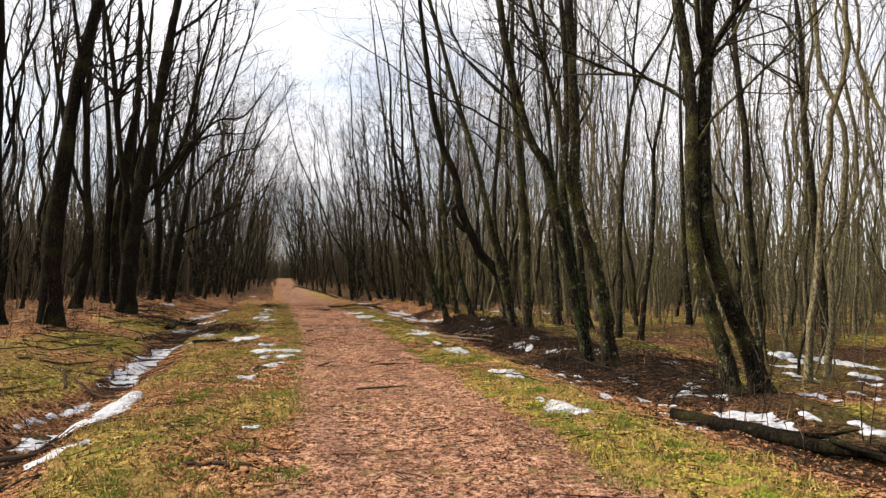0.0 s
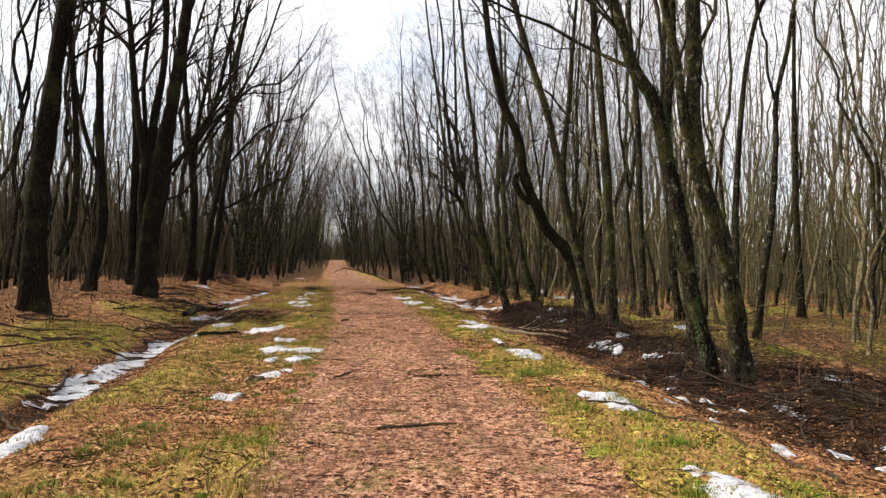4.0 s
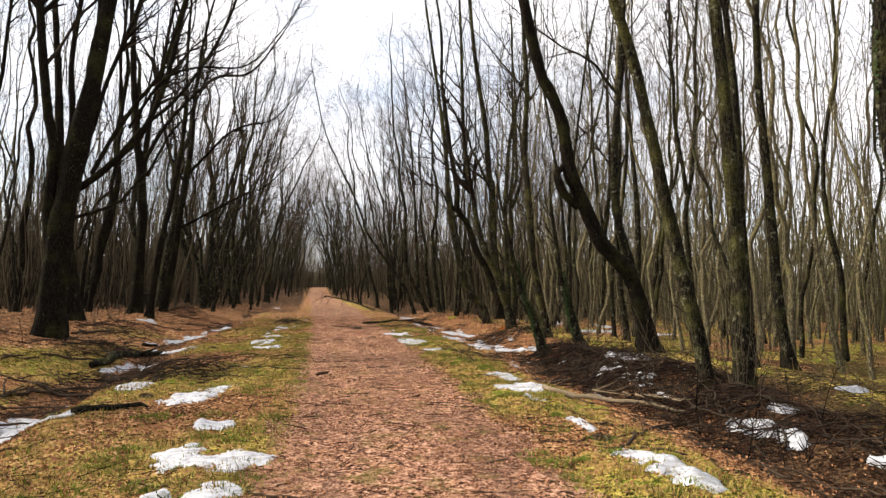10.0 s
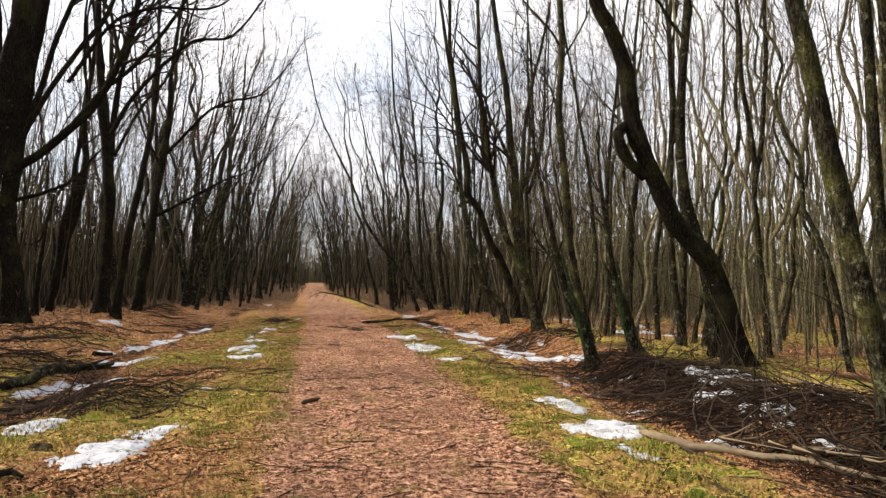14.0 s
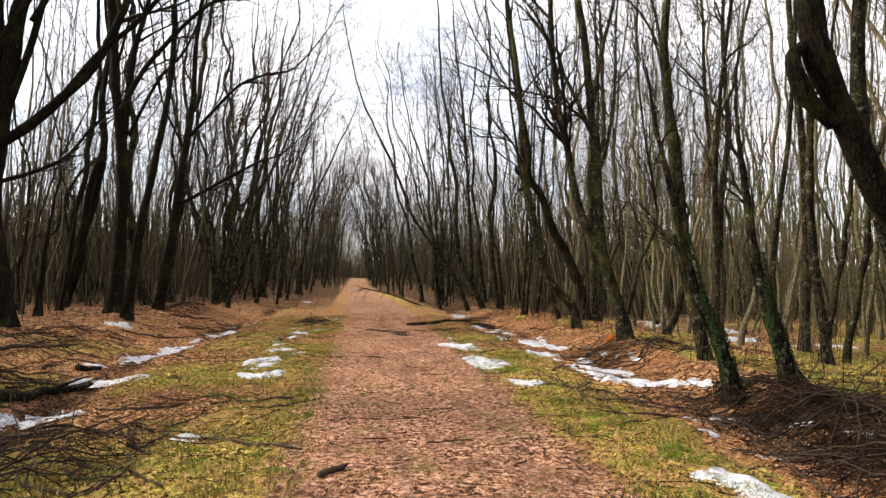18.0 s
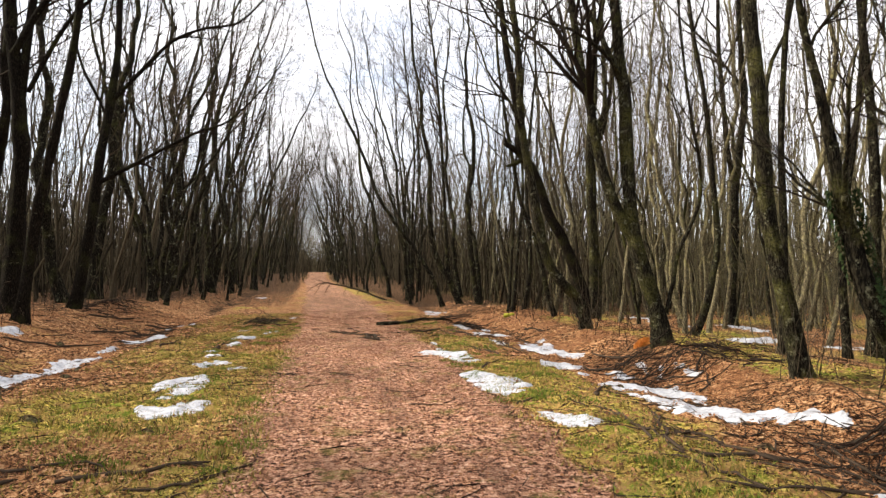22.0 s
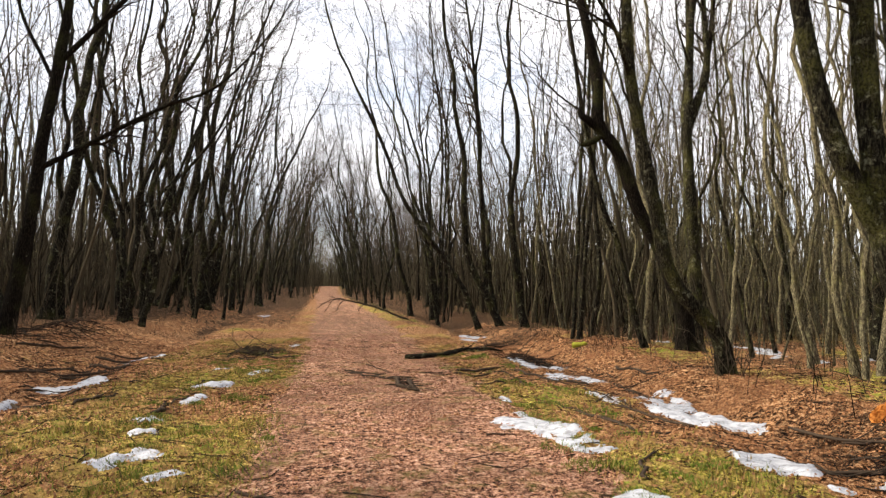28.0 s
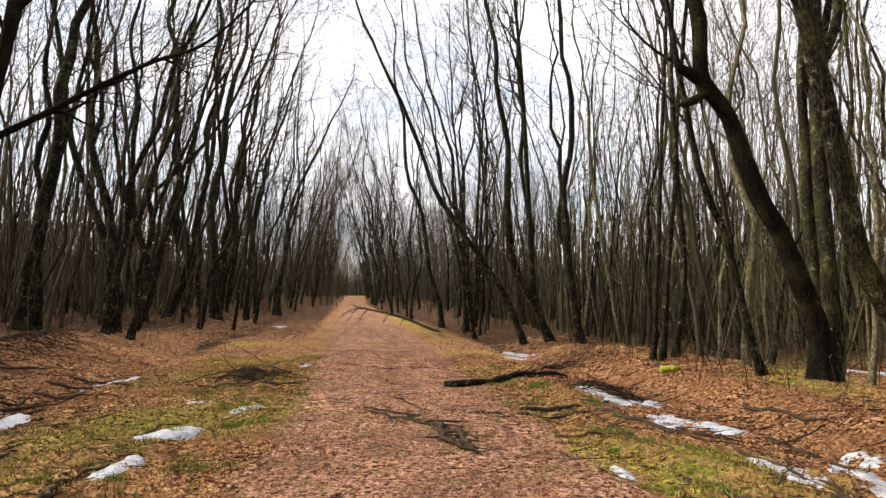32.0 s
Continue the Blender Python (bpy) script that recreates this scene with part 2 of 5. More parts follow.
def snow_material():
    mat, n, l, b = nodes_of("old_snow", 0.55, 0.3)
    w = place_vec(n, l)
    k = math_node(n, l, "ADD", math_node(n, l, "MULTIPLY", noise_node(n, l, w, 9, 6, 0.65), 0.5), math_node(n, l, "MULTIPLY", noise_node(n, l, place_vec(n, l, 1, 2.6, 1), 7, 6, 0.7), 0.5))
    col = ramp_node(n, l, k, (0.40, (0.17, 0.17, 0.185)), (0.49, (0.31, 0.32, 0.35)), (0.60, (0.43, 0.44, 0.475)))
    col = mix_node(n, l, ramp_node(n, l, noise_node(n, l, w, 55, 4, 0.7), (0.64, 0.0), (0.70, 0.7)), col, (0.22, 0.14, 0.09))
    l.new(col, b.inputs["Base Color"])
    b.inputs["Subsurface Weight"].default_value = 0.0
    bump_node(n, l, b, k, 0.35, 0.025)
    return mat


SNOW = snow_material()

# ---- mesh helpers ----


def smooth(a, b, v):
    v = np.clip((v - a) / (b - a), 0.0, 1.0)
    return v * v * (3 - 2 * v)


def path_right(y):
    return 2.65 + 0.038 * np.clip(y, 0.0, 34.0) - 1.7 * smooth(58.0, 105.0, y)


def path_left(y):
    return 0.1 + 0.5 * smooth(4.0, 24.0, y) - 1.0 * smooth(58.0, 105.0, y)


def ditch_x(y):
    return -2.45 - 0.027 * np.clip(y, 0.0, 30.0) + 0.12 * np.sin(0.55 * y)


def wave(x, y, f, seed):
    """Cheap smooth unevenness between -1 and 1."""
    r = np.random.RandomState(seed)
    out = 0
    for i in range(7):
        a, p, k = r.uniform(0, 6.28), r.uniform(0, 6.28), f * r.uniform(0.6, 1.9)
        out = out + np.sin(k * (np.cos(a) * x + np.sin(a) * y) + p)
    return out / 4.0


def relief(x, y):
    """Height of the ground."""
    x, y = np.asarray(x, float), np.asarray(y, float)
    xr, xd = path_right(y), ditch_x(y)
    rise = -0.10 + 0.18 * smooth(20.0, 38.0, y) + 0.003 * np.clip(y - 40.0, 0.0, 92.0) ** 1.5
    left = (-0.02 * smooth(0.3, -0.5, x) - (0.28 - 0.14 * smooth(18.0, 36.0, y)) * np.exp(-((x - xd) / 0.5) ** 2)
            + 0.55 * smooth(xd - 0.6, xd - 3.4, x) + 0.01 * np.clip(-7 - x, 0, 30))
    hollow = -0.10 - 0.12 * (1 - smooth(16.0, 19.0, y)) + 0.18 * np.exp(-((y - 20.5) / 1.6) ** 2)
    right = (0.05 * np.exp(-((x - xr - 0.9) / 0.6) ** 2) + hollow * np.exp(-((x - xr - 2.8) / 0.8) ** 2)
             + (-0.15 + 0.42 * smooth(12.0, 20.0, y)) * smooth(xr + 2.5, xr + 4.1, x) - 0.32 * smooth(9.2, 12.0, x))
    on_path = smooth(-0.2, 0.5, x) * (1 - smooth(xr - 0.3, xr + 0.4, x))
    rough = (0.045 * wave(x, y, 1.6, 3) + 0.03 * wave(x, y, 5.0, 4) + 0.018 * wave(x, y, 9.0, 6) + 0.022 * wave(x, y, 6.0, 8) * (smooth(-0.6, -1.4, x) + smooth(xr + 1.0, xr + 1.8, x)) + 0.018 * wave(x, y, 13.0, 5) + 0.016 * wave(x, y, 22.0, 11)) * (1 - 0.74 * on_path)
    return np.where(x < 1.5, left, right) + rise + rough * (np.abs(x) < 200)


def ground_z(x, y):
    return float(relief(x, y))


def mesh_of(name, verts, faces, mat, smooth_shade=True):
    """A mesh from arrays: verts (n, 3), faces (m, k)."""
    me = bpy.data.meshes.new(name)
    verts, faces = np.asarray(verts, np.float32), np.asarray(faces, np.int32)
    m, k = faces.shape
    me.vertices.add(len(verts))
    me.vertices.foreach_set("co", verts.ravel())
    me.loops.add(m * k)
    me.loops.foreach_set("vertex_index", faces.ravel())
    me.polygons.add(m)
    me.polygons.foreach_set("loop_start", np.arange(0, m * k, k, dtype=np.int32))
    me.polygons.foreach_set("use_smooth", np.full(m, smooth_shade))
    me.materials.append(mat)
    me.update(calc_edges=True)
    return me


def tubes(P, R, sides):
    """Tapered tubes along P (k, n, 3) with radii R (k, n)."""
    k, n, _ = P.shape
    T = np.gradient(P, axis=1)
    T /= np.linalg.norm(T, axis=2, keepdims=True) + 1e-9
    mean = T.mean(axis=1)
    ref = np.where(np.abs(mean[:, 2:3]) > 0.7, np.array([[1.0, 0, 0]]), np.array([[0, 0, 1.0]]))[:, None, :]
    U = np.cross(T, np.broadcast_to(ref, T.shape))
    U /= np.linalg.norm(U, axis=2, keepdims=True) + 1e-9
    V = np.cross(T, U)
    a = np.arange(sides) * 2 * np.pi / sides
    ring = U[:, :, None, :] * np.cos(a)[None, None, :, None] + V[:, :, None, :] * np.sin(a)[None, None, :, None]
    verts = P[:, :, None, :] + ring * R[:, :, None, None]
    i, j, s = np.meshgrid(np.arange(k), np.arange(n - 1), np.arange(sides), indexing="ij")
    base, s2 = (i * n + j) * sides, (s + 1) % sides
    faces = np.stack([base + s, base + s2, base + sides + s2, base + sides + s], axis=-1).reshape(-1, 4)
    return verts.reshape(-1, 3), faces


def join(pieces):
    verts, faces, at = [], [], 0
    for v, f in pieces:
        verts.append(v)
        faces.append(f + at)
        at += len(v)
    return np.concatenate(verts), np.concatenate(faces)


def thing(name, x=0.0, y=0.0, z=0.0, **tags):
    ob = new(name)
    ob.location = (x, y, z)
    return tagged(ob, **tags)


def part(name, me, parent, label=""):
    ob = new(name, me)
    ob.parent = parent
    return tagged(ob, label=label)


# ---- trees ----


def spline(points, n):
    """A smooth line of n points through the given ones."""
    p = np.asarray(points, float)
    p = np.concatenate([[2 * p[0] - p[1]], p, [2 * p[-1] - p[-2]]])
    u = np.linspace(0, len(p) - 3 - 1e-6, n)
    i = u.astype(int)
    f = (u - i)[:, None]
    a, b, c, d = p[i], p[i + 1], p[i + 2], p[i + 3]
    return 0.5 * (2 * b + (c - a) * f + (2 * a - 5 * b + 4 * c - d) * f ** 2 + (3 * b - a - 3 * c + d) * f ** 3)


def sprout(rng, P, R, count, span, angle, length, n, up, wiggle, thick, lean=(0, 0, 0)):
    """Branches that leave the lines P: their points and radii."""
    k, m, _ = P.shape
    who = rng.randint(0, k, count)
    u = rng.uniform(span[0], span[1], count) * (m - 1)
    i = np.minimum(u.astype(int), m - 2)
    f = (u - i)[:, None]
    base = P[who, i] * (1 - f) + P[who, i + 1] * f
    rad = (R[who, i] * (1 - f[:, 0]) + R[who, i + 1] * f[:, 0]) * thick * rng.uniform(0.6, 1.5, count)
    t = P[who, i + 1] - P[who, i]
    t /= np.linalg.norm(t, axis=1, keepdims=True) + 1e-9
    r = rng.normal(size=(count, 3)) + np.asarray(lean)
    r -= t * (r * t).sum(1, keepdims=True)
    r /= np.linalg.norm(r, axis=1, keepdims=True) + 1e-9
    a = np.radians(rng.uniform(angle[0], angle[1], count))[:, None]
    d = t * np.cos(a) + r * np.sin(a)
    L = rng.uniform(length[0], length[1], count) * (1.15 - 0.6 * u / (m - 1))
    pts = [base]
    for j in range(n - 1):
        d = d + np.array([0, 0, up]) + rng.normal(size=(count, 3)) * wiggle
        d /= np.linalg.norm(d, axis=1, keepdims=True)
        pts.append(pts[-1] + d * (L / (n - 1))[:, None])
    Q = np.stack(pts, axis=1)
    S = np.maximum(rad[:, None] * np.linspace(1, 0.14, n)[None, :], 0.0032)
    return Q, S


def grow(rng, line, r, detail, lean=(0, 0, 0), low=0.32, reach=0.40, wobble=0.016, bushy=1, spread=(14, 38), full=1.0, split=False):
    """Trunk and crown of a bare tree as vertex and face arrays; detail 0 (far) to 2 (near)."""
    n = len(line)
    H = line[-1, 2]
    z = line[:, 2]
    k = wobble * (34.0 / n) ** 0.5 if n > 34 else wobble
    line = line + np.cumsum(rng.normal(size=line.shape) * np.array([k, k, 0]), axis=0) * (np.arange(n) > 1)[:, None]
    if wobble > 0.01:
        for size, long in ((0.12, 4.6), (0.055, 2.3)):
            ph, amp = rng.uniform(0, 6.28, 2), size * rng.uniform(0.4, 1.5, 2) * np.clip(z / 3.0, 0, 1)[:, None]
            line[:, :2] += amp * np.sin(z[:, None] * 6.28 / (long * rng.uniform(0.7, 1.4)) + ph)
    R = r * (1 - 0.90 * np.clip(z / H, 0, 1) ** 0.8) + 0.32 * r * np.exp(-np.clip(z, 0, None) / (1.5 * r))
    R *= 1 + 0.04 * rng.normal(size=n)
    P, R = line[None], R[None]
    sides = (4, 8, 16)[detail]
    trunk = tubes(P, R, sides)
    v = trunk[0]
    v[:, :2] += (0.09 * r * np.sin(v[:, 0] * 31 + v[:, 2] * 5) * np.cos(v[:, 1] * 29 - v[:, 2] * 7))[:, None]
    if detail == 2:
        a = np.tile(np.arange(sides) * 2 * np.pi / sides, n)
        out = v - np.repeat(line, sides, axis=0)
        ph = rng.uniform(0, 6.28, 3)
        roots = 0.36 * np.exp(-np.clip(v[:, 2], 0, None) / 0.22) * np.clip(np.cos(4 * a + ph[0]) + 0.4 * np.cos(3 * a + ph[1]), -0.3, 1)
        out *= (roots + 0.06 * np.sin(6 * a + 1.3 * v[:, 2] + ph[2]) + 0.05 * np.sin(2.7 * v[:, 2] + 3 * a))[:, None]
        v += out * np.array([1, 1, 0])
    k = max(4, int((5, 11, 20)[detail] * full))
    thin = (0.008, 0.0042, 0.0032)[detail]
    limbs = sprout(rng, P, R, k, (low, 0.97), spread, (0.5 * reach * H, reach * H), (5, 8, 10)[detail], 0.035, 0.16, 0.36, lean)
    if detail < 2:
        limbs = (limbs[0], 0.72 * limbs[1])
    pieces = [tubes(*limbs, (3, 3, 5)[detail])]
    subs = sprout(rng, *limbs, k * (2, 5, 6)[detail] * bushy, (0.12, 0.97), (18, 50), (0.09 * H, 0.20 * H), (3, 4, 5)[detail], 0.05, 0.22, 0.62)
    subs = (subs[0], np.maximum(subs[1], thin))
    pieces.append(tubes(*subs, 3))
    if detail > 0:
        twigs = sprout(rng, *subs, len(subs[0]) * (0, 3 if spread[1] > 50 else 1, 2)[detail], (0.1, 1.0), (18, 55), (0.5, 1.6), 3, 0.03, 0.24, 0.7)
        pieces.append(tubes(twigs[0], np.maximum(twigs[1], thin), 3))
        shoots = sprout(rng, P, R, 12, (0.06, 0.55), (40, 80), (0.4, 1.5), 4, 0.06, 0.15, 0.05)
        pieces.append(tubes(shoots[0], np.clip(shoots[1], 0.003, 0.010), 3))
    return trunk, join(pieces[1:] if split else pieces), line, limbs


def leaf_cards(rng, at, out, size):
    """Small folded leaves at the points, facing out."""
    n = len(at)
    side = np.cross(out, rng.normal(size=(n, 3)))
    side /= np.linalg.norm(side, axis=1, keepdims=True) + 1e-9
    tip = np.cross(side, out)
    s = rng.uniform(size[0], size[1], n)[:, None]
    a, b, c, d = at - tip * s * 0.5, at + side * s * 0.45 + out * s * 0.15, at + tip * s * 0.6, at - side * s * 0.45 + out * s * 0.15
    v = np.stack([a, b, c, d], axis=1).reshape(-1, 3)
    i = np.arange(n)[:, None] * 4
    f = np.concatenate([np.concatenate([i, i + 1, i + 2], 1), np.concatenate([i, i + 2, i + 3], 1)])
    return v, f


TREE_AT = []


def onward(rng, pts, top):
    """Carries a stem's points (x, z) on upwards to the height top."""
    pts = list(pts)
    (xa, za), (xb, zb) = pts[-2], pts[-1]
    slope = float(np.clip((xb - xa) / max(zb - za, 0.3), -0.45, 0.45))
    while zb < top - 0.5:
        step = min(1.6, top - zb)
        slope = slope * 0.8 + rng.uniform(-0.11, 0.11)
        xb, zb = xb + slope * step, zb + step
        pts.append((xb, zb))
    return pts


def tree(x, y, r, bend, kind="", forks=(), away=(0.0, 0.0)):
    """A tree of the path's edge: foot, radius, sideways offsets and heights of its stem and, with their radii, of its forks."""
    rng = np.random.RandomState(int(abs(x) * 1000 + y * 100) % 100000)
    H = 16.5 + 14.0 * min(r, 0.3) + rng.uniform(-0.8, 1.6)
    drift_y = rng.uniform(-0.03, 0.03)

    def lay(pairs):
        p = np.array([(a, 0.0, b) for a, b in pairs])
        p[:, 1] = away[0] * np.clip(p[:, 2], 0, away[1]) + drift_y * np.clip(p[:, 2] - 5, 0, None)
        return p
    pairs = [(0.0, -0.12)] + [(bend[i], bend[i + 1]) for i in range(0, len(bend), 2)]
    if pairs[-1][1] > 5 or r > 0.15:
        pairs = onward(rng, pairs, H)
    near = y < 46 and -9 < x < 18
    line = spline(lay(pairs), 56 if near else 36)
    toward = (0.9 if x < 2 else -0.5, -0.1, 0.0)
    few = 0.2 if kind == "k" else (0.35 if x < 0 else 0.6) if forks else (0.6 if x < 0 else 1.0)
    trunk, crown, line, limbs = grow(rng, line, r, 2 if near else 1, toward, 0.62 if kind == "k" else 0.30 if x < 2 else 0.36, 0.46 if x < 2 else 0.40, 0.005 if near else 0.02, 1, (18, 46) if near else (22, 58), (0.42 if x < 0 else 0.48) * few if near else 0.8, near)
    # trees left of the path get the shaded copy of the bark
    mat = BARK_MOSSY if kind == "m" else BARK_DARK_SHADED if kind == "k" or (x < 0 and y < 46) else BARK
    # crowns beyond y 46 take the paler brown copy of TWIGS
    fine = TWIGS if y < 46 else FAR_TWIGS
    look_of = {"m": "mossy green bark", "k": "crooked stem and broken stub", "i": "ivy on its leaning stem",
               "b": "shade-darkened stem and long branches"}.get(kind, "forked grey-brown stem" if forks else "grey-brown furrowed bark")
    where = "on the bank" if x < 0 else "beside the path"
    root = thing("tree", x, y, ground_z(x, y), label=f"bare tree with {look_of} {where}", category="tree", group="trees along the path")
    part("trunk", mesh_of("trunk", *trunk, mat), root)
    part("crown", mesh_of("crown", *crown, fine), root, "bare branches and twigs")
    for q in range(len(limbs[0]) if near else 0):
        part("limb", mesh_of("limb", *tubes(limbs[0][q:q + 1], limbs[1][q:q + 1], 6), mat), root)
    for rf, run in forks:
        pairs = [(run[i], run[i + 1]) for i in range(0, len(run), 2)]
        (xa, za), (xb, zb) = pairs[0], pairs[-1]
        if kind == "k":
            stub = spline(lay(pairs), 18)
            rad = rf * np.array([1.0, 1.0, 1.02, 1.05, 1.1, 1.12, 1.1, 1.05, 1.0, 0.98, 0.95, 0.9, 0.85, 0.75, 0.62, 0.5, 0.3, 0.03])
            part("broken_stub", mesh_of("broken_stub", *tubes(stub[None], rad[None], 10), mat), root, "jagged broken limb")
            continue
        upright = (zb - za) > 1.1 * abs(xb - xa)
        if upright:
            pairs = onward(rng, pairs, max(H - 2.0, zb + 1.0))
        else:
            pairs = pairs + [(xb + 0.3 * (xb - xa), zb + 0.22 * abs(xb - xa) + 0.2 * (zb - za)), (xb + 0.5 * (xb - xa), zb + 0.5 * abs(xb - xa) + 0.3 * (zb - za))]
        m = 34 if near else 20
        stem = spline(lay(pairs), m)
        stem[:, 1] += rng.uniform(-0.07, 0.07) * np.abs(stem[:, 2] - stem[0, 2])
        rad = rf * np.linspace(1.0, 0.12, m)[None] ** 0.9
        part("fork_stem" if upright else "long_branch", mesh_of("fork_stem", *tubes(stem[None], np.maximum(rad, 0.006), 8), mat), root)
        length = float(np.linalg.norm(np.diff(stem, axis=0), axis=1).sum())
        k = int((9 if upright else 14) + 1.2 * length)
        subs = sprout(rng, stem[None], rad, k, (0.30 if upright else 0.15, 0.99), (18, 48), (0.10 * length, 0.26 * length), 6, 0.05, 0.17, 0.55, toward)
        tips = sprout(rng, *subs, k * 4, (0.15, 1.0), (18, 50), (0.4, 1.3), 4, 0.04, 0.2, 0.6)
        subs, tips = ((P, R if near else np.maximum(R, 0.0042)) for P, R in (subs, tips))
        part("twig_spray", mesh_of("twig_spray", *join([tubes(*subs, 3), tubes(*tips, 3)]), fine), root, "thin bare side branches")["kind"] = "stuff"
    if kind == "i":
        m = 4200
        i = rng.randint(0, 24 if near else 13, m)
        f = rng.uniform(0, 1, m)[:, None]
        c = line[i] * (1 - f) + line[i + 1] * f
        a = rng.uniform(0, 6.283, m)
        out = np.stack([np.cos(a), np.sin(a), np.full(m, 0.2)], 1)
        keep = wave(a * 2, c[:, 2] * 2, 1.2, 9) + 0.5 * np.cos(a - 0.6) > 0.0
        rr = r * (1 - 0.8 * np.clip(c[:, 2] / H, 0, 1)) + rng.uniform(0.0, 0.03, m)
        part("ivy", mesh_of("ivy", *leaf_cards(rng, (c + out * rr[:, None])[keep], out[keep], (0.02, 0.048)), IVY, False), root, "dark green ivy leaves")
    if near and x > 4 and y > 14 and rng.rand() < 0.45:
        m = rng.randint(8, 20)
        a, h = rng.uniform(0, 6.283, m), rng.uniform(0.5, 2.2, m)
        u = np.linspace(0, 1, 5)[None, :, None]
        foot = np.stack([r * 1.5 * np.cos(a), r * 1.5 * np.sin(a), np.full(m, -0.05)], -1)[:, None]
        tip = np.stack([rng.normal(size=m) * 0.3 + 0.4 * np.cos(a), rng.normal(size=m) * 0.3 + 0.4 * np.sin(a), h], -1)[:, None]
        P = foot + (tip - foot) * u + rng.normal(size=(m, 5, 3)) * 0.035 * u
        R = rng.uniform(0.004, 0.009, m)[:, None] * np.linspace(1, 0.3, 5)[None]
        tw = sprout(rng, P, R, m * 3, (0.3, 1.0), (20, 55), (0.1, 0.5), 3, 0.02, 0.15, 0.6)
        for q in range(m):
            part("shoot", mesh_of("shoot", *tubes(P[q:q + 1], R[q:q + 1], 4), PALE_LIT_TWIGS), root, "thin pale shoot at the foot")
        part("twig_spray", mesh_of("twig_spray", *tubes(*tw, 3), PALE_LIT_TWIGS), root)["kind"] = "stuff"
    TREE_AT.append((x, y))


# ---- trees along the path ----
tree(7.31, 9.30, 0.140, (-0.09, 0.53, -0.32, 1.19, -0.57, 1.94, -0.68, 2.52, -0.71, 3.36, -0.68, 4.2, -0.69, 5.05, -0.78, 5.89), kind='m')
tree(7.99, 9.35, 0.155, (-0.38, 0.87, -0.72, 1.55, -0.98, 2.22, -1.12, 2.73, -1.21, 3.4, -1.19, 4.25, -1.14, 5.11, -1.09, 5.97))
tree(11.00, 18.20, 0.094, (0.23, 1.86, 0.42, 3.2, 0.53, 4.89, 0.52, 5.91, 0.79, 7.13, 0.95, 8.17), forks=((0.036, (0.52, 5.91, 0.26, 6.58, 0.19, 7.26, 0.04, 7.59)),))
tree(9.57, 17.00, 0.086, (0.09, 1.68, 0.09, 2.91, 0.19, 4.47, 0.36, 6.05, 0.63, 7.33, 1.16, 8.33, 1.79, 9.35), forks=((0.046, (0.63, 7.33, 0.55, 8.27, 0.64, 9.24)),))
tree(12.87, 15.20, 0.138, (-0.06, 1.85, -0.24, 3.29, -0.32, 4.74, -0.34, 6.2, -0.49, 7.37, -0.61, 8.54))
tree(16.15, 16.20, 0.140, (-0.16, 1.72, -0.32, 3.3, -0.42, 4.89, -0.6, 6.49, -0.61, 7.62, -0.65, 8.75, -0.67, 9.72))
tree(6.75, 13.25, 0.135, (-0.14, 0.6, -0.32, 1.27, -0.45, 1.94, -0.57, 2.62, -0.7, 3.16, -0.84, 3.64, -0.95, 4.19, -1.11, 4.59, -1.32, 4.86, -1.5, 5.26), kind='i')
tree(7.35, 13.35, 0.166, (-0.1, 0.53, -0.18, 1.22, -0.32, 1.91, -0.53, 2.6, -0.75, 3.15, -0.87, 3.71, -0.93, 4.35, -0.91, 4.85, -0.9, 5.42), kind='m', forks=((0.082, (-0.91, 3.57, -1.08, 4.2, -1.15, 4.76, -1.27, 5.4)),))
tree(7.88, 15.70, 0.130, (-0.1, 1.22, -0.29, 1.94, -0.43, 2.67, -0.56, 3.58, -0.6, 4.5, -0.52, 5.43, -0.44, 6.38), kind='i')
tree(11.52, 22.60, 0.136, (-0.21, 1.22, -0.34, 2.76, -0.45, 4.47, -0.58, 6.2, -0.62, 7.94, -0.5, 9.72))
tree(7.39, 18.50, 0.138, (-0.02, 0.86, -0.05, 1.77, -0.1, 2.92, -0.15, 3.85, -0.26, 5.25, -0.37, 6.66, -0.47, 7.37), kind='m')
tree(7.09, 18.95, 0.122, (-0.21, 0.97, -0.42, 1.79, -0.69, 2.96, -0.94, 4.14, -1.24, 5.32, -1.55, 6.26, -1.86, 7.21), kind='m')
tree(9.78, 21.60, 0.116, (-0.06, 1.6, -0.14, 3.04, -0.18, 4.5, -0.24, 5.97, -0.39, 7.44, -0.53, 8.93))
tree(8.79, 23.80, 0.206, (-0.21, 0.82, -0.53, 1.8, -1.05, 2.35, -1.32, 2.66, -1.61, 3.26, -1.84, 3.77, -2.05, 4.27, -2.15, 4.89, -2.28, 5.51, -2.54, 6.11, -2.81, 6.61), kind='k', forks=((0.096, (-1.84, 3.41, -2.17, 3.7, -2.32, 4.0, -2.35, 4.21, -2.22, 4.35, -2.16, 4.53)),))
tree(9.43, 25.40, 0.142, (-0.16, 1.09, -0.31, 1.92, -0.59, 2.86, -0.77, 3.81, -0.78, 5.13, -0.68, 6.36, -0.57, 7.6))
tree(6.76, 25.60, 0.127, (-0.28, 0.84, -0.57, 1.4, -0.76, 2.06, -0.91, 2.72, -1.04, 3.32, -1.18, 3.91, -1.28, 4.51, -1.32, 4.84), kind='i')
tree(7.93, 26.00, 0.131, (-0.25, 0.61, -0.44, 1.18, -0.61, 1.9, -0.72, 2.75, -0.81, 3.47, -0.88, 4.19, -0.86, 4.92), kind='i')
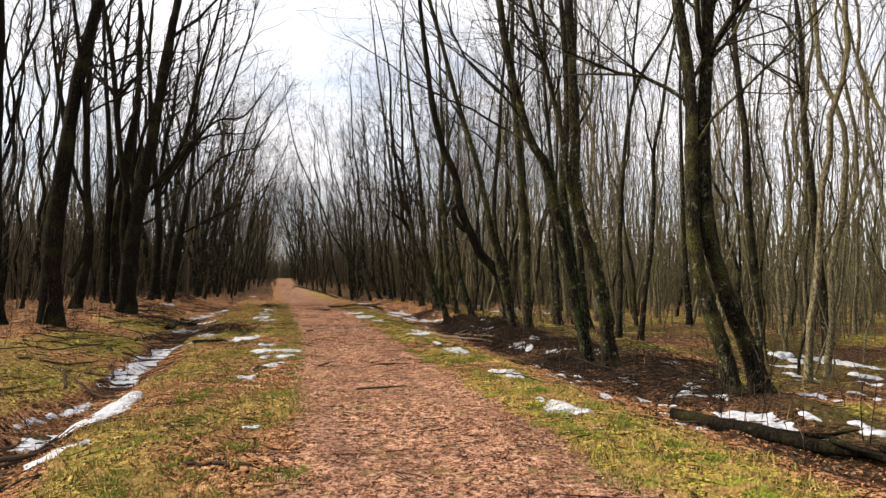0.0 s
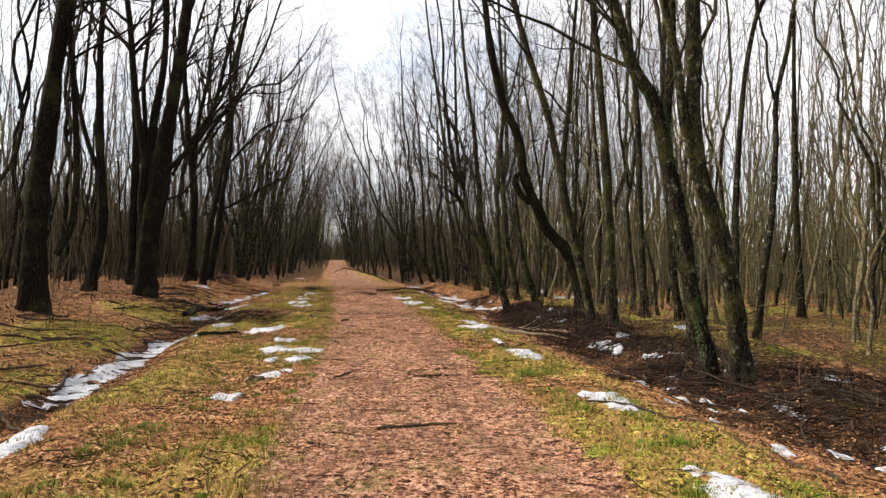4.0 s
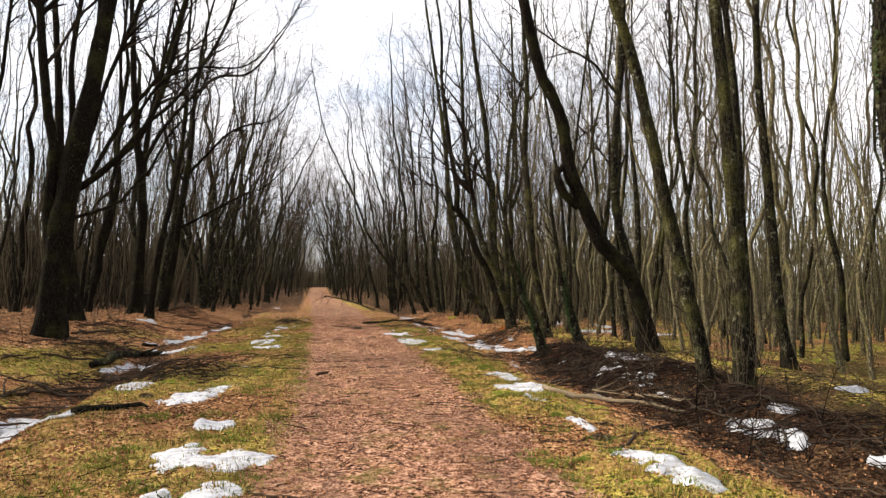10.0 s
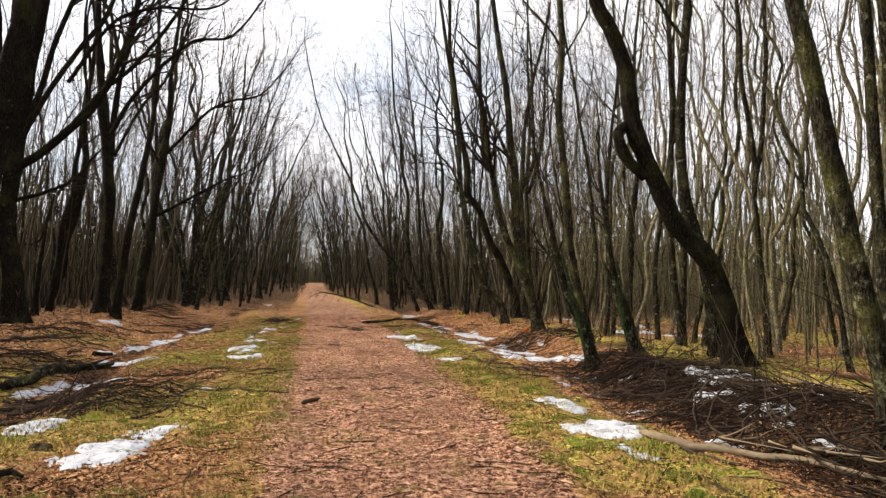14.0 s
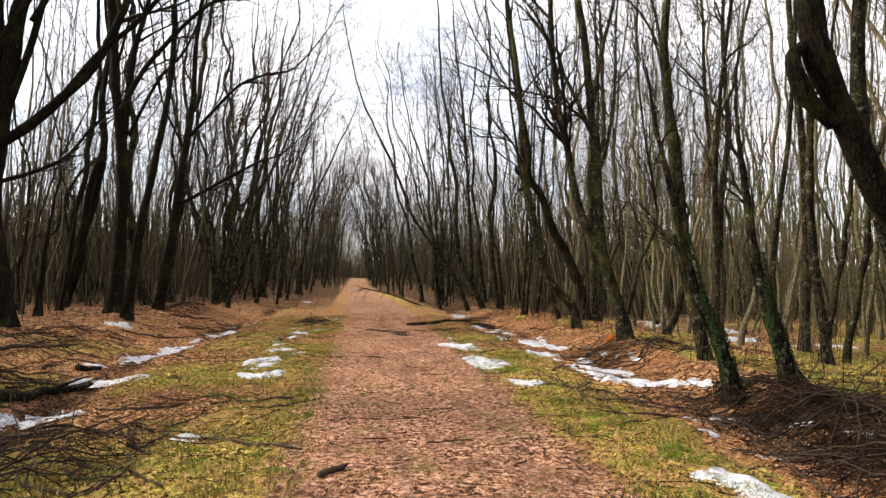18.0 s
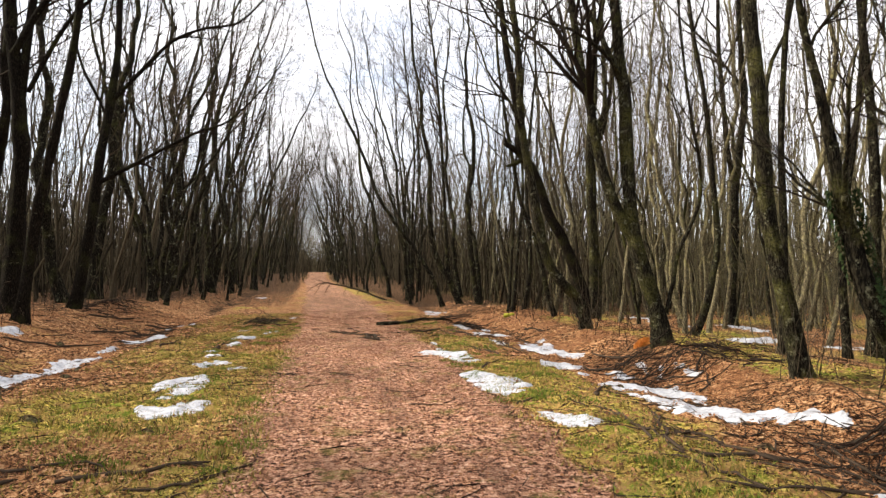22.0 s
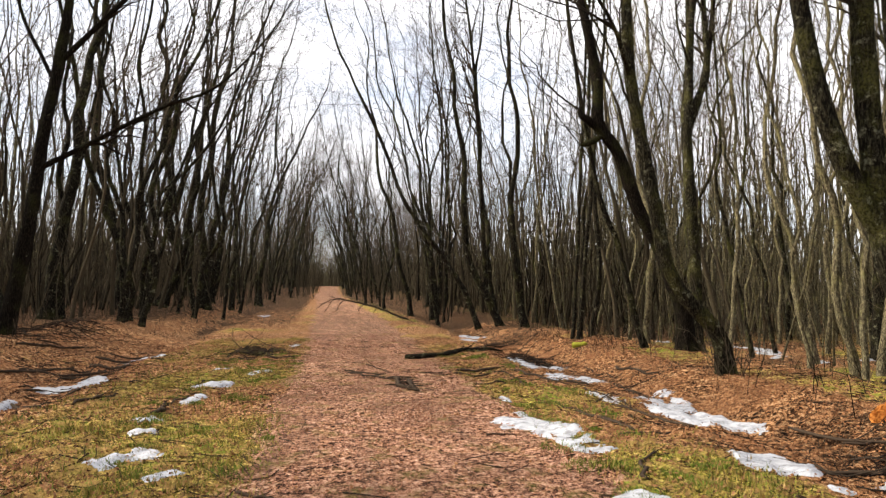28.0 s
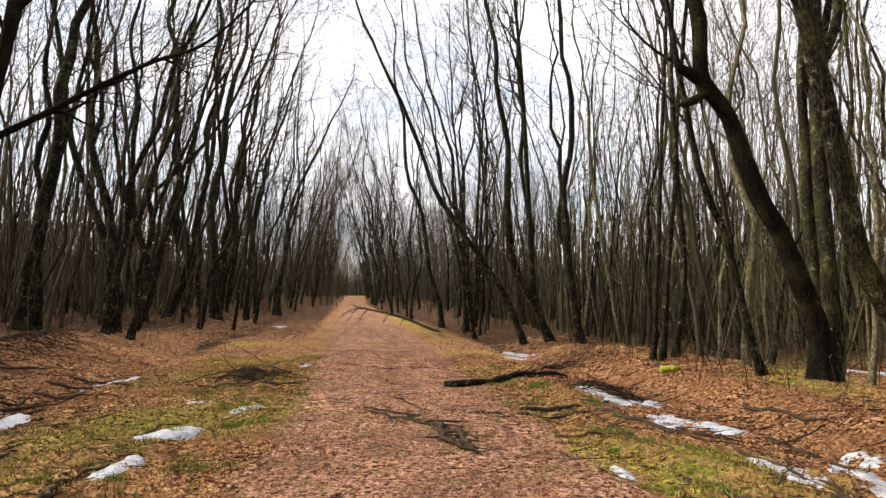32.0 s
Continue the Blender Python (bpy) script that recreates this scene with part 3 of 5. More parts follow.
tree(12.45, 27.80, 0.092, (-0.09, 1.31, -0.21, 2.75, -0.29, 4.2, -0.09, 5.24, 0.03, 6.58, 0.1, 7.93, 0.08, 9.3), forks=((0.067, (-0.22, 4.79, -0.45, 5.96, -0.69, 7.13, -0.75, 8.32, -0.89, 9.21)),))
tree(8.00, 28.60, 0.128, (-0.2, 0.69, -0.38, 1.54, -0.54, 2.38, -0.59, 3.14, -0.66, 4.09, -0.75, 5.04, -0.81, 6), kind='m')
tree(10.64, 28.70, 0.103, (-0.11, 0.77, -0.24, 1.75, -0.32, 3.04, -0.28, 4.34, -0.23, 5.36, -0.18, 6.38))
tree(10.49, 35.50, 0.095, (0.35, 0.43, 0.63, 1.38, 0.82, 2.49, 0.67, 4.4, 0.52, 6, 0.22, 7.6, -0.02, 9.21))
tree(9.55, 31.00, 0.076, (0.09, 1.81, 0.06, 3.59, 0.15, 5.38, 0.3, 6.72), forks=((0.030, (0.3, 6.72, 0.64, 7.05, 0.97, 7.25)),))
tree(7.93, 32.20, 0.162, (-0.19, 0.68, -0.4, 1.35, -0.59, 1.98, -0.68, 2.44, -0.74, 3.12, -0.77, 3.98, -0.81, 4.84, -0.92, 5.71), kind='m', forks=((0.122, (-0.57, 1.94, -0.85, 2.4, -1.15, 3.1, -1.35, 3.95, -1.47, 4.8, -1.63, 5.48)), (0.043, (0.04, 0.6, 0.19, 1.27, 0.28, 1.78, 0.53, 2.3, 0.73, 2.83, 0.71, 3.52, 0.54, 4.31, 0.37, 5.27))))
tree(8.05, 36.15, 0.140, (-0.22, 0.68, -0.74, 1.21, -1.02, 1.62, -1.21, 2.12, -1.35, 2.86, -1.49, 3.56, -1.62, 4.27, -1.76, 5.1), kind='m')
tree(9.78, 40.50, 0.200, (-0.04, 0.86, -0.31, 1.63, -0.7, 2.52, -1.15, 3.25, -1.43, 4.0, -1.72, 4.76, -2.18, 5.38, -2.18, 6.34, -2.3, 7.08), kind='k', forks=((0.085, (-2.12, 5.24, -2.41, 5.47, -2.59, 5.59, -2.63, 5.82)), (0.075, (-2.06, 5.1, -2.42, 4.91, -2.62, 4.86))))
tree(10.3, 40.90, 0.165, (0.02, 1.76, -0.07, 3.75, -0.14, 5.29, -0.06, 6.51, -0.03, 7.61), kind='m', forks=((0.11, (-0.08, 5.9, 0.26, 6.53, 0.48, 7.04, 0.54, 7.72)),))
tree(9.04, 41.00, 0.082, (-0.27, 0.58, -0.5, 1.6, -0.73, 2.51, -1.05, 3.19, -1.28, 3.99, -1.49, 5.03, -1.66, 5.96))
tree(10.97, 42.20, 0.154, (0.07, 1.42, -0.06, 3.16, -0.08, 4.75, -0.12, 6.36, 0.04, 8.53, 0.03, 10.73), kind='m', forks=((0.105, (-0.06, 6.0, 0.27, 6.73, 0.53, 7.83, 0.74, 9.12, 0.8, 10.78)),))
tree(15.14, 40.50, 0.186, (0, 1.23, 0.16, 2.89, 0.18, 4.4, 0.35, 5.75, 0.6, 7.65, 0.52, 9.37, 0.45, 10.42), forks=((0.099, (0.22, 4.9, -0.09, 5.91, -0.29, 7.43, -0.52, 9.3, -0.58, 10.34)),))
tree(17.75, 47.20, 0.101, (-0.04, 1.12, -0.19, 2.56, -0.48, 5.83, -0.79, 8.6, -1.2, 11.4))
tree(11.03, 50.60, 0.081, (0.21, 2.01, 0.44, 4.44, 0.57, 7.12, 0.71, 10.27))
tree(-6.05, 20.20, 0.274, (-0.07, 1.17, -0.04, 2.4, 0.07, 3.79, 0.21, 5.19, 0.39, 6.61, 0.73, 8.38), kind='b', forks=((0.085, (0.41, 1.33, 0.75, 2.11, 0.81, 3.51, 0.75, 4.75, 0.69, 5.85, 0.57, 7.1)),))
tree(-7.55, 27.70, 0.180, (0.32, 1.52, 0.42, 2.94, 0.26, 4.9, 0.18, 7.06, 0.19, 8.89, 0.23, 9.99), forks=((0.090, (0.3, 4.01, -0.17, 5.24, -0.51, 6.66, -0.78, 8.09, -1.01, 9.53)),))
tree(-5.79, 28.10, 0.340, (0.03, 1.35, 0.12, 2.81, 0.31, 4.19, 0.57, 5.77, 0.86, 7.66, 1.11, 9.57, 1.21, 10.53), kind='b', forks=((0.155, (-0.06, 1.71, -0.21, 3.35, -0.13, 4.82, -0.34, 5.92, -0.58, 7.76, -0.76, 9.63)), (0.062, (0.8, 4.3, 1.37, 5.43, 1.97, 6.4, 2.48, 7.18, 2.97, 8.92, 3.38, 10.69)), (0.047, (1.67, 5.59, 2.49, 6.99, 3.38, 7.42, 4.67, 7.58))))
tree(-7.08, 33.50, 0.272, (-0.16, 1.3, -0.37, 2.74, -0.29, 4.2, -0.12, 5.84, 0.02, 7.51, 0.29, 9.21), kind='b', forks=((0.136, (-0.29, 4.36, 0.39, 4.85, 1.18, 5.67, 1.83, 6.46, 2.47, 8.04, 2.81, 9.62)), (0.075, (1.25, 5.79, 1.97, 6.81, 2.87, 7.72, 3.94, 9.37)), (0.061, (-0.21, 3.47, 0.58, 3.74, 1.31, 4.13, 1.82, 4.78)), (0.095, (-0.01, 5.52, 0.38, 6.87, 0.64, 8.06, 1.04, 9.28))))
tree(-10.46, 44.50, 0.229, (0.47, 1.58, 0.86, 3.24, 1.1, 5.12, 1.28, 7.23, 1.38, 9.35, 1.43, 11.06), forks=((0.079, (1.17, 5.96, 0.43, 5.2, -0.01, 4.05, -0.27, 3.01)),))
tree(-6.77, 39.80, 0.261, (0.04, 1.41, 0.1, 2.94, 0.13, 4.66, -0.04, 6.38, -0.27, 7.93, -0.38, 9.32), kind='b', forks=((0.131, (0.07, 5.52, 0.14, 7.26, 0.23, 8.49, 0.34, 9.37)), (0.065, (0.25, 6.05, 0.78, 7.29, 1.25, 8.2, 1.97, 9.13))))
tree(-7.76, 46.50, 0.230, (-0.56, 1.7, -0.87, 3.5, -1, 5.54, -1.01, 7.83, -1.07, 10.12, -1.15, 11.96))
tree(-6.48, 43.60, 0.191, (0.29, 1.72, 0.5, 3.35, 0.66, 5, 0.9, 6.88, 1.05, 8.76, 1.08, 10.65), kind='b', forks=((0.078, (0.68, 4.18, 1.48, 4.65, 2.55, 5.31, 3.64, 5.94, 4.75, 6.45)), (0.078, (1.01, 6.98, 1.82, 7.96, 2.79, 9.07, 3.79, 9.6, 5.01, 9.96)), (0.052, (0.91, 6.15, 0.47, 7.06, -0.04, 8.08))))
tree(-5.99, 53.50, 0.138, (0.13, 1.38, 0.21, 2.99, 0.41, 4.84, 0.81, 6.94, 1.11, 9.06, 1.41, 11.44), forks=((0.069, (0.41, 4.84, 1.43, 5.92, 2.37, 7.23)),))
tree(-5.79, 51.00, 0.159, (-0.28, 2.15, -0.76, 3.34, -1.02, 3.74))
tree(9.01, 55.68, 0.130, (-0.5, 2.91, -0.78, 6.11, -1.08, 11.0, -0.82, 15.19))
tree(5.74, 61.65, 0.152, (-0.53, 2.48, -1.26, 5.59, -2.1, 9.67, -2.63, 13.8))
tree(8.38, 43.75, 0.076, (0.19, 2.39, 0.38, 4.37, 0.31, 6.54, 0.42, 9.1))
tree(8.98, 44.36, 0.086, (0.28, 1.93, 0.13, 5.0, 0.34, 7.62))
tree(6.64, 59.95, 0.137, (-0.18, 3.13, -0.66, 6.13, -1.0, 9.16, -2.1, 12.17))
tree(11.69, 31.84, 0.085, (-0.06, 2.38, 0.38, 5.09, 0.63, 7.86))
tree(16.79, 23.9, 0.131, (-0.23, 3.27, -0.33, 6.68, -0.43, 10.11))
tree(12.82, 32.39, 0.136, (0.15, 3.92, -0.08, 7.65, -0.32, 11.42))
tree(-10.25, 44.14, 0.161, (0.54, 2.51, 1.07, 5.47, 1.31, 7.77))
tree(-5.85, 50.64, 0.119, (0.27, 1.24, -0.18, 3.24, -0.55, 5.26, -0.86, 8.34))
tree(-5.16, 50.32, 0.117, (0.31, 1.74, -0.03, 3.34, -0.24, 6.37))
tree(-7.6, 62.4, 0.298, (1.05, 2.05, 0.41, 4.15, 0.3, 7.2, -0.0, 11.81))
tree(-5.9, 66.0, 0.242, (0.27, 3.49, 0.96, 6.89, 1.48, 11.37, 2.69, 15.65))
tree(-4.61, 67.4, 0.166, (0.05, 3.81, 0.45, 7.68, 1.69, 12.03))
tree(-5.33, 60.25, 0.138, (-0.36, 2.68, -0.2, 6.13, 0.09, 9.93))
tree(-3.82, 75.8, 0.199, (0.11, 3.57, 1.0, 8.69, 2.99, 13.11))
tree(-7.92, 64.26, 0.232, (0.94, 2.3, 1.51, 6.23, 2.09, 10.58))
tree(-7.62, 56.06, 0.214, (0.09, 2.47, -0.59, 4.11, -1.0, 7.43))
tree(-5.32, 63.14, 0.296, (-0.38, 4.92, 0.14, 10.18, 0.92, 15.05))
tree(-13.25, 44.25, 0.214, (0.13, 2.81, 0.32, 7.33, 0.23, 11.93))
tree(-8.06, 50.06, 0.264, (0.48, 4.05, 0.96, 8.97, 1.65, 13.14))
tree(-7.12, 19.40, 0.174, (-0.07, 1.53, -0.15, 3.26, -0.18, 5.16, -0.18, 6.78, -0.17, 8.11))
tree(-11.22, 31.00, 0.123, (-0.04, 2.77, -0.08, 5.62, -0.12, 8.49, -0.04, 10.91, 0.06, 12.38), forks=((0.071, (-0.12, 6.81, 0.34, 8.76, 0.6, 10.97, 0.78, 12.44)),))
tree(-7.83, 33.50, 0.190, (-0.01, 2.28, 0.05, 4.93, -0.04, 7.59, -0.26, 10.26, -0.48, 13.2), forks=((0.119, (0.02, 4.93, 0.38, 6.54, 0.24, 8.95, 0.43, 11.39, 0.55, 13.84)),))
tree(-5.78, 38.00, 0.148, (0.29, 2.59, 0.76, 5.37, 1.11, 8.18, 1.1, 11.31, 1.22, 14.15), forks=((0.092, (-0.37, 6.56, 0.46, 8.15, 2.2, 10.12, 3.7, 10.53)),))
tree(-11.50, 36.50, 0.139, (-0.06, 2.87, -0.21, 5.36, -0.12, 7.62, -0.34, 10.15, -0.62, 12.69), forks=((0.087, (-0.18, 6.86, 0.42, 8.66, 0.56, 10.97, 0.7, 13.31)),))
tree(-13.55, 39.00, 0.118, (0.03, 2.7, 0.03, 5.12, 0.12, 7.56, -0.1, 10.28, -0.02, 13.04))
tree(-9.04, 41.00, 0.134, (0.24, 1.85, 0.41, 3.64, 0.67, 5.45, 0.84, 7.5, 0.86, 9.81, 0.88, 12.14))
tree(-8.58, 38.50, 0.121, (0.12, 1.78, 0.33, 3.4, 0.56, 4.63))
tree(-7.82, 50.50, 0.126, (-0.06, 1.92, -0.1, 3.84, -0.14, 5.78, -0.16, 7.94, -0.21, 10.13), forks=((0.07, (-0.09, 4.19, 0.4, 5.63, 0.63, 7.45, 0.94, 9.49)),))
tree(-7.80, 57.00, 0.129, (0.27, 1.95, 0.07, 4.03, -0.35, 6.11, -0.68, 8.45, -0.9, 10.82), forks=((0.092, (0.18, 2.64, 0.79, 4.75, 1.25, 6.89, 1.58, 9.54, 2.14, 12.27)),))
tree(-6.74, 60.00, 0.145, (0.53, 1.78, 0.82, 3.6, 1.23, 5.7, 1.26, 8.09, 1.54, 10.78, 1.8, 13.8), forks=((0.103, (0.73, 2.82, 0.4, 4.88, 0.18, 7.24, -0.05, 9.88)),))
tree(-4.96, 58.00, 0.127, (0.5, 2.44, 1.02, 4.16, 1.17, 6.39, 1.57, 8.66, 2.21, 10.99, 2.61, 13.6), forks=((0.085, (1.06, 4.4, 0.69, 6.61, 0.41, 9.1)),))
tree(8.57, 49.50, 0.150, (-0.39, 1.33, -0.52, 3.2, -0.49, 5.09, -0.39, 7.02, -0.49, 9.16, -0.59, 11.32))
tree(7.90, 50.50, 0.155, (-0.5, 0.97, -1.11, 2.12, -1.47, 3.67, -1.53, 5.63, -1.7, 7.61, -2, 9.6, -2.28, 11.61), forks=((0.097, (-0.6, 1.16, -0.71, 3.1, -0.82, 5.26, -0.94, 7.65, -1.11, 10.07)),))
tree(7.25, 51.50, 0.121, (-0.63, 1.48, -1.46, 2.87, -2.29, 4.06, -3.01, 5.05, -3.64, 6.44, -4.16, 7.84, -5, 9.83, -5.83, 11.42))
tree(8.29, 44.00, 0.067, (0.09, 1.68, 0.17, 3.23, 0.26, 4.95, 0.36, 6.99, 0.42, 8.92))

# ---- trees further along, that lean over the path ----
rng = np.random.RandomState(77)
for i in range(36):
    y = 50 + 2.9 * i + rng.uniform(-1.2, 1.2)
    for side in (-1, 1):
        x = rng.uniform(-8.4, -4.6) if side < 0 else rng.uniform(6.2, 10.5)
        x -= side * min(3.4 if side > 0 else 2.6, max(0.0, 0.07 * (y - 48)))
        x = max(x - 1.6 * float(smooth(60, 95, y)), float(path_right(y)) + 0.75) if side > 0 else min(x, float(path_left(y)) - 1.3)
        r = round(rng.uniform(0.065, 0.14), 3)
        stems = []
        for _ in range(rng.randint(1, 4)):
            k, c = -side * rng.uniform(-0.10, 0.28 if y < 75 else 0.30), rng.uniform(-0.4, 0.4)
            stems.append((0.25 * k, 0.5, k * 1.8 + 0.5 * c, 2.4, k * 3.6 + c, 4.8, k * 7.5 - 0.3 * c, 8.0, k * 10 + rng.uniform(-0.6, 0.6), 10.5))
        tree(round(x, 2), round(y + side, 2), r, stems[0], forks=tuple((r * rng.uniform(0.55, 0.9), run) for run in stems[1:]))

# ---- woods behind the edge trees ----


def template(seed, r, H, detail, sway, bushy=1):
    rng = np.random.RandomState(seed)
    pts = [(0, 0, -0.15)]
    x = y = 0.0
    sx, sy = rng.uniform(-sway, sway, 2)
    for i in range(1, 8):
        sx, sy = sx * 0.8 + rng.uniform(-sway, sway) * 0.5, sy * 0.8 + rng.uniform(-sway, sway) * 0.5
        x, y = x + sx * H / 7, y + sy * H / 7
        pts.append((x, y, H * i / 7))
    return grow(rng, spline(pts, (13, 30, 34)[detail]), r, detail, low=0.26, wobble=0.06 if detail else 0.13, bushy=bushy, spread=(18, 48) if bushy == 1 else (20, 60))[:2]


rng = np.random.RandomState(11)
SLIM = []
for i in range(12):
    r = 0.030 + 0.0050 * i
    t, c = template(100 + i, r, 12.5 + 0.45 * i, 1, 0.20)
    SLIM.append((mesh_of("trunk", *t, BARK_SLIM_LIT if i % 3 else BARK_MOSSY), mesh_of("crown", *c, PALE_LIT_TWIGS), mesh_of("trunk", *t, BARK), mesh_of("crown", *c, PALE_LIT_TWIGS)))
placed = list(TREE_AT)


def free(x, y, gap):
    return all((x - a) ** 2 + (y - b) ** 2 > gap * gap for a, b in placed)


count = 0
while count < 190:
    y = rng.uniform(4, 62)
    x = rng.uniform(10.0, 22) if rng.rand() < 0.84 else rng.uniform(-17, -8.0)
    if x > 0 and y < 24 and x < 8.5 + 0.1 * (24 - y):
        continue
    if not free(x, y, 0.8):
        continue
    placed.append((x, y))
    t, c, t_shaded, c_dark = SLIM[rng.randint(12) if y < 26 else rng.randint(4, 12)]
    # left of the path: darker trunk copy, backlit shade in its colour
    if x < 0:
        t, c = t_shaded, c_dark
    root = thing("young_tree", x, y, ground_z(x, y), label="slim bare young tree with shade-darkened bark behind the ditch" if x < 0 else "slim bare young tree with olive-brown bark on the forest floor", category="tree", group="young trees of the woods")
    root.matrix_basis = pose(x, y, ground_z(x, y), 0, 0, rng.uniform(0, 360)) @ Matrix.Scale(rng.uniform(0.85, 1.2), 4)
    part("trunk", t, root)
    part("crown", c, root)
    count += 1

FAR = [template(300 + i, 0.030 + 0.0062 * i, 13.0 + 0.5 * i, 0, 0.19) for i in range(10)]
FULL = [template(340 + i, 0.036 + 0.0075 * i, 12.5 + 0.6 * i, 0, 0.22, 3) for i in range(10)]


def far_woods(name, label, boxes, seed, stem, twig, kinds=FAR, lean=0.0):
    """Distant trees as one object: boxes of (count, x0, x1, y0, y1); lean: how far they bend towards the light over the path."""
    rng = np.random.RandomState(seed)
    stems, tops = [], []
    for n, x0, x1, y0, y1 in boxes:
        for _ in range(n):
            x, y = rng.uniform(x0, x1), rng.uniform(y0, y1)
            t, c = kinds[rng.randint(10)]
            a, s = rng.uniform(0, 6.28), rng.uniform(0.8, 1.25)
            m = np.array([[np.cos(a) * s, np.sin(a) * s, 0], [-np.sin(a) * s, np.cos(a) * s, 0], [lean * rng.uniform(-0.3, 1.6), rng.normal() * 0.05, s]])
            o = np.array([x, y, ground_z(x, y)])
            stems.append((t[0] @ m + o, t[1]))
            tops.append((c[0] @ m + o, c[1]))
    me = mesh_of(name, *join(stems), stem)
    root = tagged(new(name, me), label=label, category="woods", kind="stuff")
    part("crowns", mesh_of("crowns", *join(tops), twig), root)


far_woods("far_woods", "dense slim bare trees deep in the forest", [(620, 17, 60, 4, 75), (300, 16, 45, 60, 120)], 1, BARK_SLIM_LIT, PALE_LIT_TWIGS)
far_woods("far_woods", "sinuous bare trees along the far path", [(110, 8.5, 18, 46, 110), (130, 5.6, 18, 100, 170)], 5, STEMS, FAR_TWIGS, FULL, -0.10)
far_woods("far_woods", "dense slim bare trees behind the ditch bank", [(300, -50, -13, 8, 75), (260, -42, -14, 60, 120)], 2, BARK_SLIM_LIT, PALE_LIT_TWIGS, FAR, 0.05)
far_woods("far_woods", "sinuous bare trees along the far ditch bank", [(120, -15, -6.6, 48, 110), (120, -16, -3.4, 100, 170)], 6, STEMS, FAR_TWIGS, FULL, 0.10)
# distance haze at the path's end is put into the pale twig colour
far_woods("far_woods", "bare trees closing the far end of the path", [(120, -10, -1.8, 136, 185), (120, 5.2, 22, 136, 190), (80, -3, 7, 176, 205)], 4, BARK_SLIM_LIT, PALE_LIT_TWIGS, FULL)
# out of view; added only for their effect on the light
far_woods("far_woods", "unseen bare trees behind the walker, added to block sky light", [(60, -30, -6, -25, 6), (60, 9, 35, -25, 4)], 3, BARK_SLIM_LIT, TWIGS)


def saplings(name, label, boxes, seed, mat, bushy=4, girth=1.0):
    """Thin upright stems with a few twigs: boxes of (count, x0, x1, y0, y1, least and most height)."""
    rng = np.random.RandomState(seed)
    pieces = []
    for n, x0, x1, y0, y1, h0, h1 in boxes:
        x, y = rng.uniform(x0, x1, n), rng.uniform(y0, y1, n)
        H = rng.uniform(h0, h1, n)
        lean = rng.normal(size=(n, 2)) * 0.15
        u = np.linspace(0, 1, 5)
        P = np.stack([x[:, None] + lean[:, :1] * H[:, None] * u + rng.normal(size=(n, 5)) * 0.045 * H[:, None] * u,
                      y[:, None] + lean[:, 1:] * H[:, None] * u + rng.normal(size=(n, 5)) * 0.045 * H[:, None] * u,
                      relief(x, y)[:, None] - 0.05 + H[:, None] * u], -1)
        R = girth * (0.004 + 0.0042 * H)[:, None] * np.linspace(1, 0.25, 5)[None]
        pieces.append(tubes(P, R, 3))
        tw = sprout(rng, P, R, n * bushy, (0.2, 1.0), (20, 50), (0.18 * h0, 0.34 * h1), 3, 0.05, 0.1, 0.5)
        pieces.append(tubes(tw[0], np.maximum(tw[1], 0.004), 3))
    tagged(new(name, mesh_of(name, *join(pieces), mat)), label=label, category="saplings", kind="stuff")


saplings("saplings", "thicket of thin bare saplings in the woods", [(420, 12.0, 34, 4, 64, 3.0, 9.0), (420, 10.0, 24, 44, 100, 3.0, 9.0)], 61, BARK_SLIM_LIT)
saplings("saplings", "thicket of thin dark saplings behind the ditch", [(520, -28, -7.4, 8, 64, 1.8, 6.0), (700, -34, -9.5, 20, 110, 3.0, 9.0), (200, -10, -6.6, 46, 110, 1.5, 5.0)], 63, STEMS, 6)
saplings("saplings", "thicket of thin bare saplings along the far path", [(300, 6.2, 13, 56, 130, 2.5, 8.5), (300, -11, -4.2, 56, 130, 2.5, 8.5), (300, 5.6, 11, 120, 160, 4, 10), (300, -8.5, -3.4, 120, 160, 4, 10), (200, -6, 6.0, 176, 195, 4, 11), (200, -2.6, -0.2, 88, 160, 1, 5), (200, 4.3, 7.0, 88, 160, 1, 5), (160, -4, 8, 134, 150, 2, 8)], 62, STEMS, 3, 1.2)


def thicket(name, label, boxes, seed, mat, tall=1.0, girth=1.0):
    """Far belts of upright stems that close the view: boxes of (count, x0, x1, y0, y1)."""
    rng = np.random.RandomState(seed)
    pieces = []
    for n, x0, x1, y0, y1 in boxes:
        x, y, H = rng.uniform(x0, x1, n), rng.uniform(y0, y1, n), rng.uniform(3, 10, n)
        lean = rng.normal(size=(n, 2)) * 0.07 * H[:, None]
        z = relief(x, y) - 0.1
        H, u = H * tall, np.linspace(0, 1, 5)
        sway = np.cumsum(np.concatenate([np.zeros((n, 1, 2)), rng.normal(size=(n, 4, 2)) * 0.2], axis=1), axis=1)
        P = np.stack([x[:, None] + lean[:, :1] * u + sway[:, :, 0], y[:, None] + lean[:, 1:] * u + sway[:, :, 1], z[:, None] + H[:, None] * u], -1)
        pieces.append(tubes(P, girth * rng.uniform(0.03, 0.10, n)[:, None] * np.linspace(1.0, 0.2, 5)[None], 3))
    tagged(new(name, mesh_of(name, *join(pieces), mat)), label=label, category="woods", kind="stuff")


